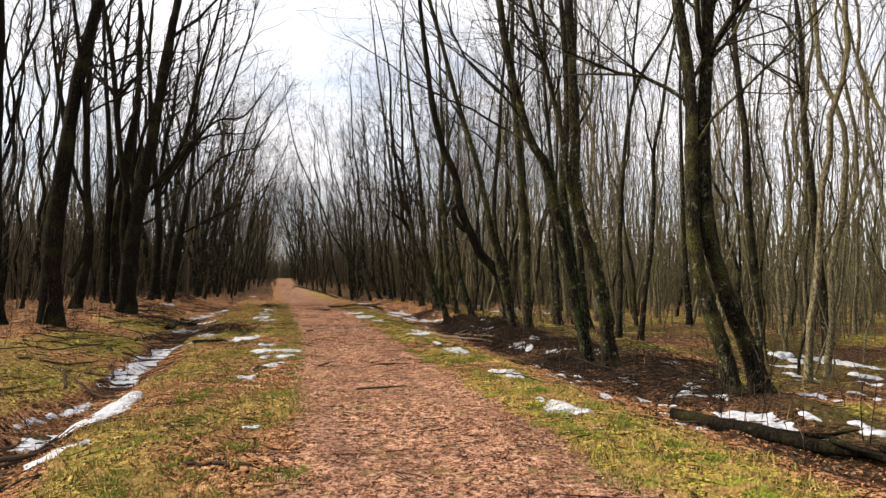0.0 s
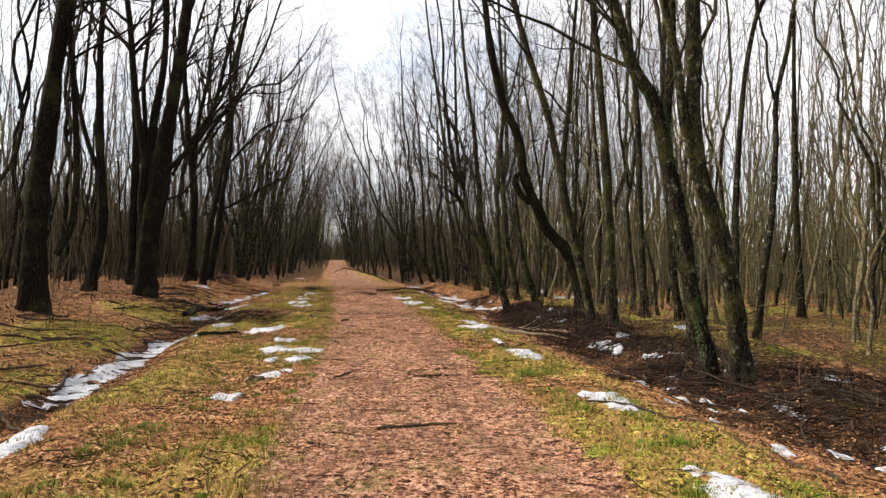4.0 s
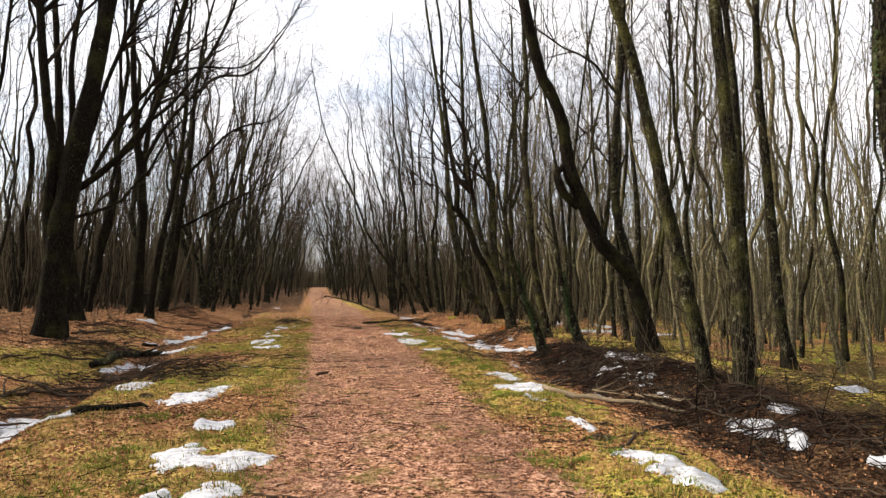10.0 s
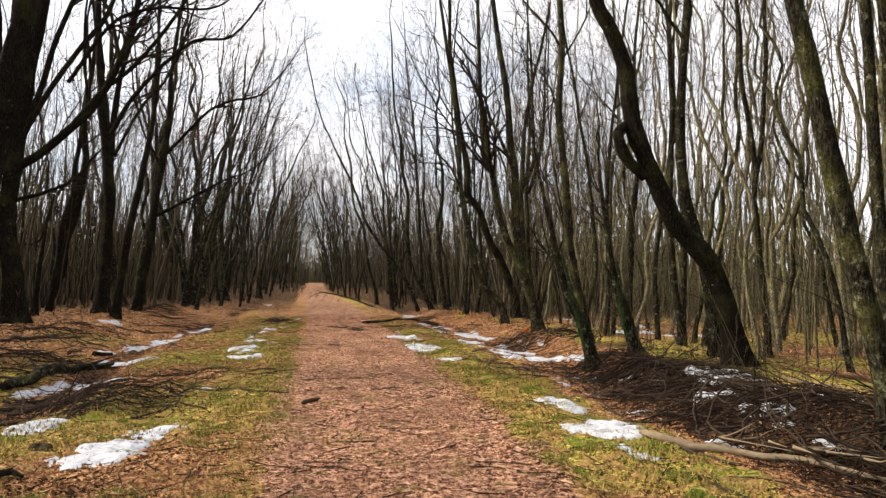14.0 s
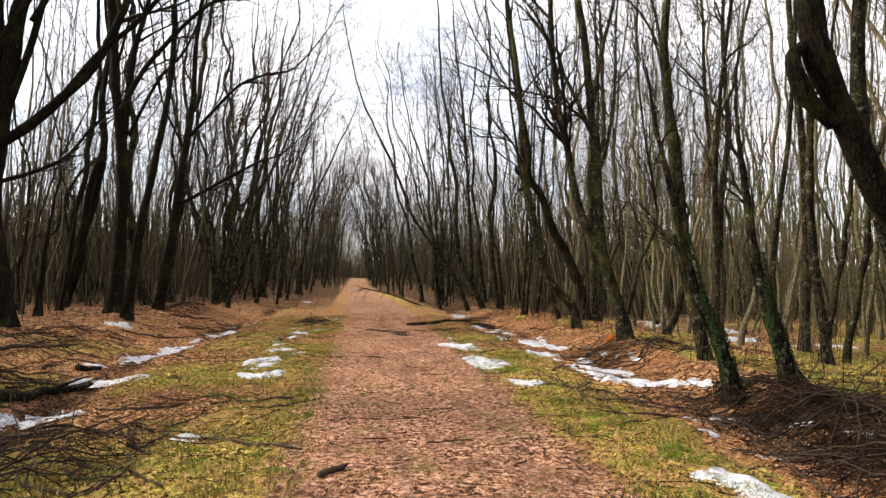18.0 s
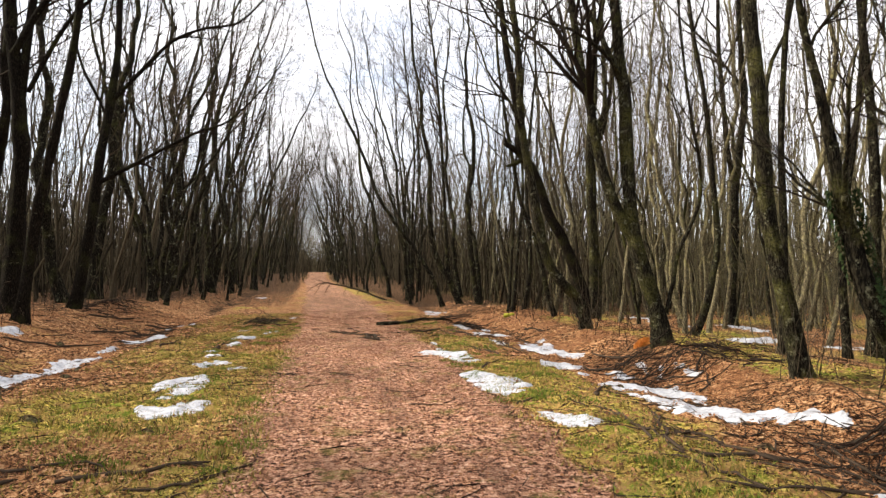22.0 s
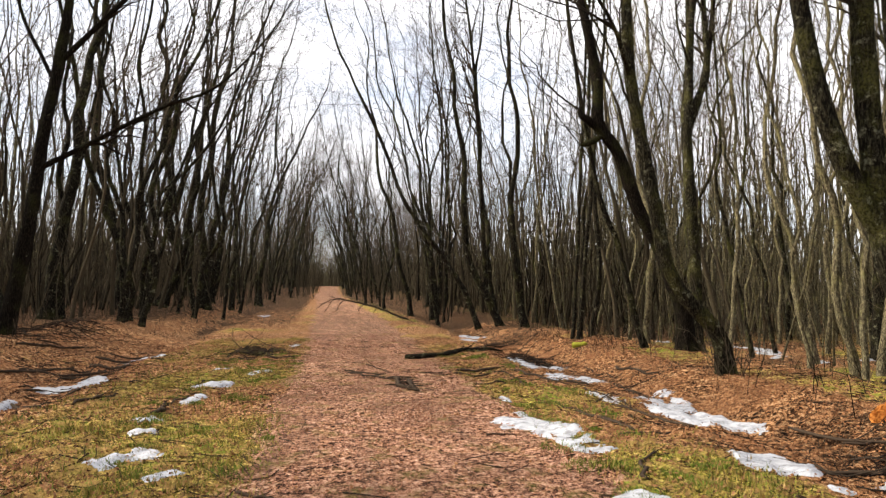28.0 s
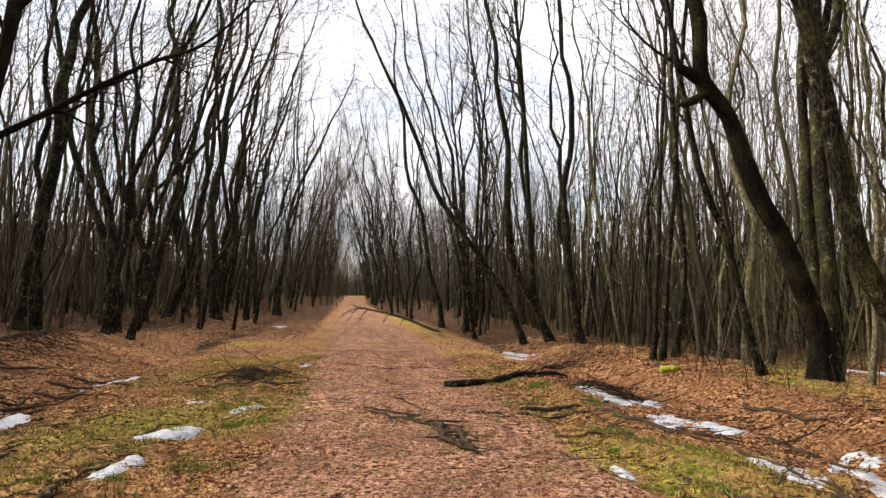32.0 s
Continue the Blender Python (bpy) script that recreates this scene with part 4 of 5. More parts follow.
thicket("far_thicket", "distant belt of bare stems deep in the woods", [(3600, 34, 72, 0, 130), (1500, 14, 40, 110, 240)], 71, BARK_SLIM_LIT)
thicket("far_thicket", "distant dark belt of bare stems behind the bank", [(3600, -66, -28, 0, 130), (1500, -36, -10, 110, 240), (500, -40, 5.5, 180, 215), (400, 8, 40, 180, 215), (420, -6, 6, 178, 205)], 72, BARK_SLIM_LIT)
thicket("far_thicket", "dense slim olive stems in the middle of the woods", [(900, 18, 46, 22, 112)], 73, BARK_SLIM_LIT, 1.4, 0.85)
thicket("far_thicket", "dense slim grey stems in the middle of the woods", [(2300, -44, -12, 14, 112), (800, -26, -9, 34, 110)], 74, STEMS, 1.0, 0.75)
thicket("far_thicket", "slim dark stems behind the far edge of the path", [(1100, 9.5, 24, 50, 120)], 75, STEMS, 1.0, 0.7)
saplings("brambles", "low bare bramble shoots round the tree feet", [(110, 5.6, 8.6, 5, 22, 0.3, 1.2), (140, 7.4, 10.5, 22, 50, 0.3, 1.2), (140, -7.5, -4.8, 14, 56, 0.3, 1.2), (120, -5.0, -1.0, 48, 120, 0.15, 0.6), (150, 5.0, 7.5, 48, 120, 0.15, 0.6)], 64, BRUSH)

# ---- ground ----


def lines_of(*runs):
    out = [runs[0][0]]
    for a, b, step in runs:
        n = max(1, round((b - a) / step))
        out += [a + (b - a) * (i + 1) / n for i in range(n)]
    return np.array(out)


gx = lines_of((-1500, -300, 400), (-300, -60, 40), (-60, -14, 4), (-14, -8, 0.6), (-8, -5, 0.14), (-5, 7.6, 0.09), (7.6, 11, 0.14), (11, 16, 0.5), (16, 60, 4), (60, 300, 40), (300, 1500, 400))
gy = lines_of((-1500, -300, 400), (-300, -40, 40), (-40, 2, 3), (2, 45, 0.105), (45, 66, 0.2), (66, 90, 0.6), (90, 180, 3), (180, 300, 30), (300, 1500, 400))
X, Y = np.meshgrid(gx, gy)
Z = relief(X, Y)
nx, ny = len(gx), len(gy)
i, j = np.meshgrid(np.arange(ny - 1), np.arange(nx - 1), indexing="ij")
q = i * nx + j
ground = mesh_of("ground", np.stack([X, Y, Z], -1).reshape(-1, 3), np.stack([q, q + 1, q + nx + 1, q + nx], -1).reshape(-1, 4), GROUND)
xr, xd = path_right(Y), ditch_x(Y)
wob = 0.22 * wave(X, Y, 2.2, 21) + 0.1 * wave(X, Y, 7.0, 22)
xl = path_left(Y)
red = smooth(xl - 0.25, xl + 0.25, X + wob) * (1 - smooth(xr - 0.25, xr + 0.35, X + wob))
verge_l = smooth(xd + 0.3, xd + 0.9, X + wob) * (1 - smooth(xl, xl + 0.5, X + wob))
verge_r = smooth(xr - 0.5, xr + 0.3, X + wob) * (1 - smooth(xr + 1.3 + 0.3 * smooth(22, 27, Y), xr + 2.0 + 0.3 * smooth(22, 27, Y), X + wob))
bank = 0.9 * smooth(xd - 3.6, xd - 2.2, X) * (1 - smooth(xd - 0.7, xd - 0.2, X))
floor_moss = 1.5 * smooth(xr + 3.2, xr + 5.2, X)
far_side = smooth(42, 60, Y) * np.maximum(smooth(xl - 0.2, xl - 1.2, X), smooth(xr + 0.1, xr + 1.0, X))
fade = 1 - 0.45 * smooth(26, 44, Y)
bank = bank * (1.35 - 0.5 * smooth(22, 32, Y))
green = np.clip((verge_l + 1.6 * verge_r + bank + floor_moss) * (0.52 + 0.5 * wave(X, Y, 0.9, 23)) * fade, 0, 1)
# damp mould, plus painted shade on the far path, woods floor and brush bed
wet_and_shade = np.clip(0.8 * smooth(150, 175, Y) + 0.42 * smooth(56, 95, Y) * red + 0.52 * far_side + 0.45 * smooth(62, 90, Y) * (1 - red) + 0.30 * smooth(xr + 3.8, xr + 7.0, X) + 0.50 * smooth(-4.8, -7.0, X) + np.exp(-((X - xd) / 0.5) ** 2) * (0.7 - 0.55 * smooth(30, 40, Y) + 0.25 * wave(X, Y, 1.4, 25)) + (0.7 + 0.25 * (1 - smooth(20, 26, Y))) * smooth(xr + 1.7, xr + 2.4, X) * (1 - 0.55 * smooth(xr + 4, xr + 6, X)) * (0.75 + 0.45 * wave(X, Y, 1.1, 24)) * (1 - 0.4 * smooth(22, 30, Y)), 0, 1)
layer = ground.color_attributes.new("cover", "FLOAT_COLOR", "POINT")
layer.data.foreach_set("color", np.stack([red, green, wet_and_shade, np.ones_like(red)], -1).astype(np.float32).ravel())
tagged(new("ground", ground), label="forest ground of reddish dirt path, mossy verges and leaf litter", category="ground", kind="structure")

# ---- snow ----


def snow(x, y, a, b):
    """A ragged patch of old snow, a by b its half sizes."""
    rng = np.random.RandomState(int(abs(x) * 777 + y * 331) % 99991)
    a, b = max(a, 0.09) * 1.35, max(b, 0.13) * 1.55
    n = 22 + int(24 * min(1.0, max(a, b) / 0.7))
    u, w = np.meshgrid(np.linspace(-1, 1, n), np.linspace(-1, 1, n))
    vx, vy = x + a * u, y + b * w
    k = rng.randint(1000)
    f = 0.55 - u ** 2 - w ** 2 + 0.46 * wave(u, w, 3.4, k) + 0.24 * wave(vx, vy * 0.8, 17.0, 33) + 0.10 * wave(vx, vy, 41.0, 34)
    deep = np.clip(f, -0.3, 1.0)
    thick = (0.008 + 0.010 * min(1.0, a + b)) * np.sign(deep) * np.minimum(np.abs(deep) * 2.2, 1.0) ** 0.6
    vz = relief(vx, vy) + thick * (1 + 0.25 * wave(vx, vy, 11.0, 31))
    v = np.stack([vx, vy, vz], -1).reshape(-1, 3)
    i, j = np.meshgrid(np.arange(n - 1), np.arange(n - 1), indexing="ij")
    q = i * n + j
    keep = (np.maximum.reduce([f[:-1, :-1], f[1:, :-1], f[:-1, 1:], f[1:, 1:]]) > 0).ravel()
    f = np.stack([q, q + 1, q + n + 1, q + n], -1).reshape(-1, 4)[keep]
    used, flat = np.unique(f, return_inverse=True)
    v, f = v[used], flat.reshape(-1, 4)
    o = np.array([x, y, ground_z(x, y)])
    ob = new("snow_patch", mesh_of("snow_patch", v - o, f, SNOW))
    ob.location = o
    size = "broad" if a > 0.3 else "small"
    side = "in the ditch" if abs(x - float(ditch_x(y))) < 0.8 else "on the mossy verge"
    tagged(ob, label=f"{size} thawing patch of old white snow {side}", category="snow", group="snow patches")


def drift(w, run):
    """A ragged strip of old snow of half width w along the points run (x, y, x, y, ...)."""
    pts = np.array([(run[i], run[i + 1], 0.0) for i in range(0, len(run), 2)])
    rng = np.random.RandomState(int(abs(pts[0, 0]) * 777 + pts[0, 1] * 331) % 99991)
    if len(pts) == 2:
        pts = np.array([pts[0], pts.mean(0) + (rng.uniform(-0.06, 0.06), 0, 0), pts[1]])
    length = np.linalg.norm(np.diff(pts, axis=0), axis=1).sum()
    n, m = int(np.clip(length / 0.045, 14, 70)), int(np.clip(w / 0.016, 10, 24))
    line = spline(pts, n)
    t = np.gradient(line, axis=0)
    t /= np.linalg.norm(t, axis=1, keepdims=True) + 1e-9
    c, s = np.linspace(-1, 1, m)[None, :], np.linspace(-1, 1, n)[:, None]
    vx, vy = line[:, :1] - t[:, 1:2] * c * w * 1.25, line[:, 1:2] + t[:, :1] * c * w * 1.25
    f = (0.48 if pts[0, 0] < 1 else 0.38 if pts[0, 0] < 8 else 0.22) - 1.1 * c ** 2 - np.abs(s) ** 6 + 0.50 * wave(vx, vy * 0.8, 5.0, 35) + 0.30 * wave(vx, vy * 1.4, 13.0, 33) + 0.16 * wave(vx, vy * 1.5, 30.0, 34)
    deep = np.clip(f, -0.3, 1.0)
    over = 0.05 if pts[0, 0] > 5.9 and 15 < pts[0, 1] < 25 else 0.0
    vz = relief(vx, vy) + (0.012 + 0.045 * w) * np.sign(deep) * np.minimum(np.abs(deep) * 2.2, 1.0) ** 0.6 * (1 + 0.25 * wave(vx, vy, 11.0, 31)) + over * smooth(-0.1, 0.12, f)
    i, j = np.meshgrid(np.arange(n - 1), np.arange(m - 1), indexing="ij")
    q = i * m + j
    keep = (np.maximum.reduce([f[:-1, :-1], f[1:, :-1], f[:-1, 1:], f[1:, 1:]]) > 0).ravel()
    faces = np.stack([q, q + 1, q + m + 1, q + m], -1).reshape(-1, 4)[keep]
    used, flat = np.unique(faces, return_inverse=True)
    o = np.array([pts[0, 0], pts[0, 1], ground_z(pts[0, 0], pts[0, 1])])
    ob = new("snow_patch", mesh_of("snow_patch", np.stack([vx, vy, vz], -1).reshape(-1, 3)[used] - o, flat.reshape(-1, 4), SNOW))
    ob.location = o
    side = "in the ditch" if pts[0, 0] < -1.4 else "on the mossy verge" if pts[0, 0] < 0.5 or pts[0, 0] < path_right(pts[0, 1]) + 1.6 else "between the dead leaves"
    tagged(ob, label=f"thin thawing strip of old white snow {side}", category="snow", group="snow patches")


# scraps of snow among the brush
rng = np.random.RandomState(19)
for i in range(60):
    y = rng.uniform(6.5, 15.5) if i < 42 else rng.uniform(19, 26)
    snow(round(float(path_right(y)) + rng.uniform(1.8, 4.8), 2), round(y, 2), round(rng.uniform(0.05, 0.15), 2), round(rng.uniform(0.06, 0.16), 2))

drift(0.11, (-3.21, 9.22, -3.08, 10.08, -2.97, 10.72, -2.80, 11.47))
drift(0.30, (-2.92, 8.43, -2.69, 9.03, -2.32, 8.94, -2.21, 9.99, -2.01, 10.85))
drift(0.15, (-2.47, 7.47, -2.10, 7.41, -1.83, 7.53))
drift(0.30, (-2.86, 12.28, -2.87, 14.23, -3.00, 17.38, -2.81, 19.23, -2.12, 19.03))
drift(0.21, (-0.72, 12.29, -0.33, 12.14))
drift(0.11, (-0.37, 7.86, -0.15, 7.81))
drift(0.35, (3.73, 11.53, 4.06, 11.11, 4.18, 10.49))
drift(0.24, (3.55, 8.62, 3.64, 8.03, 3.72, 7.29))
drift(0.08, (3.50, 6.81, 3.68, 6.67))
drift(0.26, (8.87, 13.52, 8.79, 12.69))
drift(0.12, (7.27, 10.47, 7.05, 9.79))
drift(0.14, (6.34, 9.54, 6.74, 9.61))
drift(0.15, (6.53, 11.45, 6.42, 10.80))
drift(0.24, (6.18, 8.31, 6.43, 8.07, 6.58, 7.78, 6.59, 7.37, 6.25, 6.59))
drift(0.34, (13.35, 15.58, 14.85, 14.47))
drift(0.34, (14.35, 14.91, 14.78, 13.10))
drift(0.22, (12.33, 14.39, 13.14, 14.03))
drift(0.17, (10.19, 11.26, 10.28, 10.56))
drift(0.30, (13.24, 13.08, 13.46, 11.94))
drift(0.13, (8.57, 9.29, 8.43, 8.14))
drift(0.18, (9.62, 9.28, 9.22, 8.19))
drift(0.16, (12.67, 11.99, 12.68, 11.26))
drift(0.18, (11.30, 12.90, 11.60, 11.70))
drift(0.14, (10.90, 10.60, 10.80, 9.70))
drift(0.12, (8.85, 13.51, 8.78, 12.75))
drift(0.08, (8.05, 11.80, 8.59, 11.72))
drift(0.07, (7.36, 10.53, 7.17, 9.85))
drift(0.42, (13.37, 14.89, 14.59, 14.63))
drift(0.24, (-2.97, 15.50, -3.06, 16.61, -3.20, 17.75, -3.05, 18.59, -3.13, 20.07, -3.07, 21.70))
drift(0.22, (-2.19, 21.48, -2.02, 22.46))
drift(0.42, (-0.56, 17.03, -0.01, 16.21, 0.42, 16.68))
drift(0.27, (-0.05, 15.05, 0.41, 15.33))
drift(0.13, (-0.37, 15.16, -0.14, 15.30))
drift(0.28, (-0.50, 18.14, 0.05, 18.20))
drift(0.24, (-0.36, 13.43, -0.13, 13.64, 0.03, 13.72))
drift(0.13, (-0.05, 14.03, 0.20, 13.99))
drift(0.31, (4.06, 16.42, 4.15, 15.35, 4.24, 14.78, 4.48, 14.61))
drift(0.18, (6.50, 17.65, 6.59, 16.91, 6.63, 16.17))
drift(0.21, (7.04, 17.53, 7.29, 17.20))
drift(0.11, (6.69, 15.57, 6.90, 15.30))
drift(0.23, (9.09, 18.61, 8.96, 17.96))
drift(0.08, (4.25, 17.77, 4.20, 16.77))
drift(0.14, (-3.60, 24.61, -3.43, 25.71, -3.32, 26.72))
drift(0.30, (-3.26, 26.94, -2.32, 25.82))
drift(0.30, (-3.72, 28.86, -3.05, 29.05, -2.30, 28.82))
drift(0.12, (-2.35, 21.57, -2.16, 21.93, -2.09, 22.36))
drift(0.42, (-1.20, 19.85, -0.94, 20.36, -0.77, 20.74, -0.56, 21.36, -0.20, 21.75))
drift(0.42, (4.47, 20.83, 4.37, 20.03, 4.61, 20.13, 4.74, 19.65))
drift(0.09, (4.22, 19.47, 4.36, 18.78))
drift(0.34, (4.44, 22.69, 4.54, 21.99, 4.61, 21.24))
drift(0.42, (7.42, 23.50, 7.72, 23.08, 7.73, 22.32))
drift(0.10, (7.16, 22.88, 7.23, 22.08))
drift(0.31, (6.50, 21.65, 6.88, 21.16))
drift(0.35, (6.38, 20.68, 6.63, 20.39, 7.00, 20.29))
drift(0.30, (-3.68, 29.17, -3.16, 29.26, -2.24, 28.50))
drift(0.23, (-4.16, 30.96, -3.70, 30.68))
drift(0.30, (-3.79, 31.57, -3.57, 32.97, -3.21, 34.81))
drift(0.42, (-0.85, 28.99, 0.03, 29.16))
drift(0.21, (-0.61, 29.79, -0.51, 30.79))
drift(0.23, (-0.76, 24.41, -0.23, 24.59))
drift(0.37, (3.76, 30.98, 4.13, 29.12))
drift(0.24, (4.02, 28.37, 4.21, 27.16))
drift(0.42, (5.55, 29.25, 5.81, 28.27, 6.35, 27.56))
drift(0.36, (6.44, 27.82, 6.73, 27.31, 6.88, 26.57))
drift(0.14, (6.24, 25.11, 6.46, 24.77))
drift(0.30, (-3.58, 34.02, -3.39, 34.69, -2.98, 34.98))
drift(0.11, (-3.38, 35.79, -3.33, 37.08))
drift(0.30, (-3.45, 37.87, -2.62, 39.14))
drift(0.25, (-0.77, 32.43, -0.31, 33.08))
drift(0.16, (-0.81, 33.84, -0.55, 34.04))
drift(0.16, (-0.17, 31.97, 0.22, 32.20))
drift(0.40, (-0.70, 30.50, -0.64, 31.08, -0.30, 31.21))
drift(0.17, (-0.71, 29.71, -0.41, 30.09))
drift(0.08, (-0.96, 29.50, -0.56, 29.15))
drift(0.26, (-0.61, 29.21, -0.30, 29.30, 0.03, 29.50))
drift(0.35, (3.75, 34.68, 3.93, 33.22, 4.20, 32.25))
drift(0.30, (3.75, 31.14, 3.92, 30.48, 4.16, 29.51))
drift(0.09, (3.98, 29.41, 4.14, 29.13))
drift(0.42, (6.00, 35.15, 6.37, 34.16, 7.07, 33.38))
drift(0.42, (5.31, 32.01, 6.12, 31.70))
drift(0.13, (5.74, 31.27, 5.98, 30.94))
drift(0.36, (6.35, 31.36, 6.54, 30.67))
drift(0.07, (7.11, 31.65, 6.92, 30.90))
drift(0.07, (7.19, 31.08, 6.78, 30.43))
drift(0.17, (7.36, 31.02, 7.31, 30.47, 7.26, 29.86))
drift(0.42, (5.83, 30.68, 6.06, 29.86, 6.43, 29.55, 6.20, 28.19))
drift(0.25, (-3.03, 38.81, -2.81, 39.26))
drift(0.30, (-3.30, 41.86, -2.90, 43.83))
drift(0.31, (-0.99, 40.26, -0.37, 40.16))
drift(0.38, (-0.64, 37.37, -0.40, 38.17))
drift(0.11, (-0.68, 35.69, -0.52, 36.62))
drift(0.21, (-0.90, 34.44, -0.71, 34.85))
drift(0.17, (-0.23, 39.32, 0.23, 39.66))
drift(0.39, (5.73, 42.01, 5.81, 40.02))
drift(0.42, (5.33, 39.48, 6.89, 40.62))
drift(0.42, (5.85, 38.71, 6.06, 37.90, 6.23, 37.19))
drift(0.08, (3.97, 35.81, 3.97, 35.37))
drift(0.27, (3.70, 34.91, 3.88, 34.49, 4.02, 34.03))
drift(0.24, (5.34, 35.92, 5.61, 35.53, 5.65, 34.92))
drift(0.42, (6.68, 36.46, 6.43, 35.35, 6.10, 34.44, 6.48, 33.94))
drift(0.42, (5.90, 49.52, 7.01, 48.48))
drift(0.34, (13.6, 41.17, 13.58, 40.35))
drift(0.47, (14.0, 43.74, 13.65, 42.69, 13.21, 41.6))
drift(0.34, (12.28, 47.14, 12.55, 46.43))
drift(0.42, (14.75, 41.01, 14.93, 39.71, 14.42, 37.56))
drift(0.42, (12.97, 37.16, 13.22, 34.54, 14.05, 33.66))
drift(0.42, (12.91, 44.92, 13.68, 44.28, 14.12, 43.34))
drift(0.42, (14.59, 34.48, 15.01, 32.6))
drift(0.42, (12.11, 36.33, 12.8, 34.82))
snow(0.36, 45.54, 0.17, 0.35)
snow(-5.54, 36.47, 0.40, 0.35)
snow(5.92, 47.95, 0.33, 0.24)
snow(-2.02, 62.11, 0.40, 0.35)

# ---- fallen wood ----


def stick(x0, y0, x1, y1, r, mat=None, lift=0.0, label=""):
    """A fallen stick or log that lies on the ground."""
    rng = np.random.RandomState(int(abs(x0) * 913 + y1 * 577) % 99991)
    L = math.hypot(x1 - x0, y1 - y0)
    n = 11
    u = np.linspace(0, 1, n)
    nx_, ny_ = -(y1 - y0) / L, (x1 - x0) / L
    bow = L * (rng.uniform(-0.08, 0.08) * np.sin(np.pi * u) + rng.uniform(-0.03, 0.03) * np.sin(2 * np.pi * u + 1)) + rng.normal(size=n) * 0.020 * min(L, 4.0) ** 0.6
    px, py = x0 + (x1 - x0) * u + nx_ * bow, y0 + (y1 - y0) * u + ny_ * bow
    r = min(max(r * 0.8, 0.008), 0.13)
    pz = np.maximum(relief(px, py), relief(px, py).mean() - 0.05) + r * 0.75 + lift * (1 - u) ** 2
    P = np.stack([px, py, pz], -1)
    log = r > 0.05
    R = r * np.linspace(1.05, 0.55, n) * (1 + 0.1 * rng.normal(size=n))
    if log:
        R *= 1 + 0.16 * np.sin(9.0 * u + 6.28 * rng.rand()) * rng.uniform(0.4, 1.0, n)
    R[0], R[-1] = r * 0.7, r * 0.25
    cap = np.concatenate([P[:1], P, P[-1:]])
    root = thing("log" if log else "stick", x0, y0, ground_z(x0, y0), label=label or ("dark rotting log lying on the verge" if log else "dark fallen stick lying on the ground"),
                 category="log" if log else "stick", group="" if log else "fallen sticks")
    o = np.array([x0, y0, ground_z(x0, y0)])
    m = mat or (BARK if log else STICK)
    part("stem", mesh_of("stem", *tubes((cap - o)[None], np.concatenate([[0.001], R, [0.001]])[None], 10 if log else 6), m), root)
    if L > 0.45:
        k = 2 + int(min(L, 5.0) * 2)
        side = sprout(rng, (P - o)[None], R[None], k, (0.3, 0.95), (25, 60), (0.15 * min(L, 2.5), 0.4 * min(L, 3.5)), 5, 0.0, 0.12, 0.5)
        side[0][:, :, 2] = np.maximum(side[0][:, :, 2] * 0.5, 0.0) + 0.01
        for q in range(k):
            part("side_twig", mesh_of("side_twig", *tubes(side[0][q:q + 1], side[1][q:q + 1], 5), m), root)


def raised_branch(foot, middle, tip, r):
    """A fallen branch that stands off the ground, with drooping forks; heights are over the ground."""
    rng = np.random.RandomState(88)
    pts = np.array([(x, y, ground_z(x, y) + z) for x, y, z in (foot, middle, tip)])
    stem = spline(pts, 16) - pts[0] + rng.normal(size=(16, 3)) * 0.018
    root = thing("fallen_branch", *pts[0], label="long fallen branch that reaches over the path with drooping forks", category="branch")
    part("stem", mesh_of("stem", *tubes(stem[None], (r * np.linspace(1.0, 0.7, 16))[None], 8), TWIGS), root)
    for dx, dy, drop, start in ((-0.85, 0.2, 0.75, 15), (-1.25, 0.1, 0.55, 15), (-0.45, -0.2, 0.62, 14), (-0.60, 0.5, -0.15, 15), (-0.35, 0.0, 0.42, 10), (-0.30, 0.1, 0.30, 7)):
        a = stem[start]
        run = spline(np.array([a, a + (0.55 * dx, 0.5 * dy, -0.22 * drop), a + (dx, dy, -drop)]), 9) + rng.normal(size=(9, 3)) * 0.02
        fork = part("fork", mesh_of("fork", *tubes(run[None], (0.55 * r * np.linspace(1.0, 0.35, 9))[None], 6), TWIGS), root)
        side = sprout(rng, run[None], (0.5 * r * np.linspace(1.0, 0.35, 9))[None], 3, (0.3, 0.9), (25, 60), (0.15, 0.45), 4, 0.0, 0.1, 0.5)
        part("twigs", mesh_of("twigs", *tubes(*side, 4), TWIGS), fork)


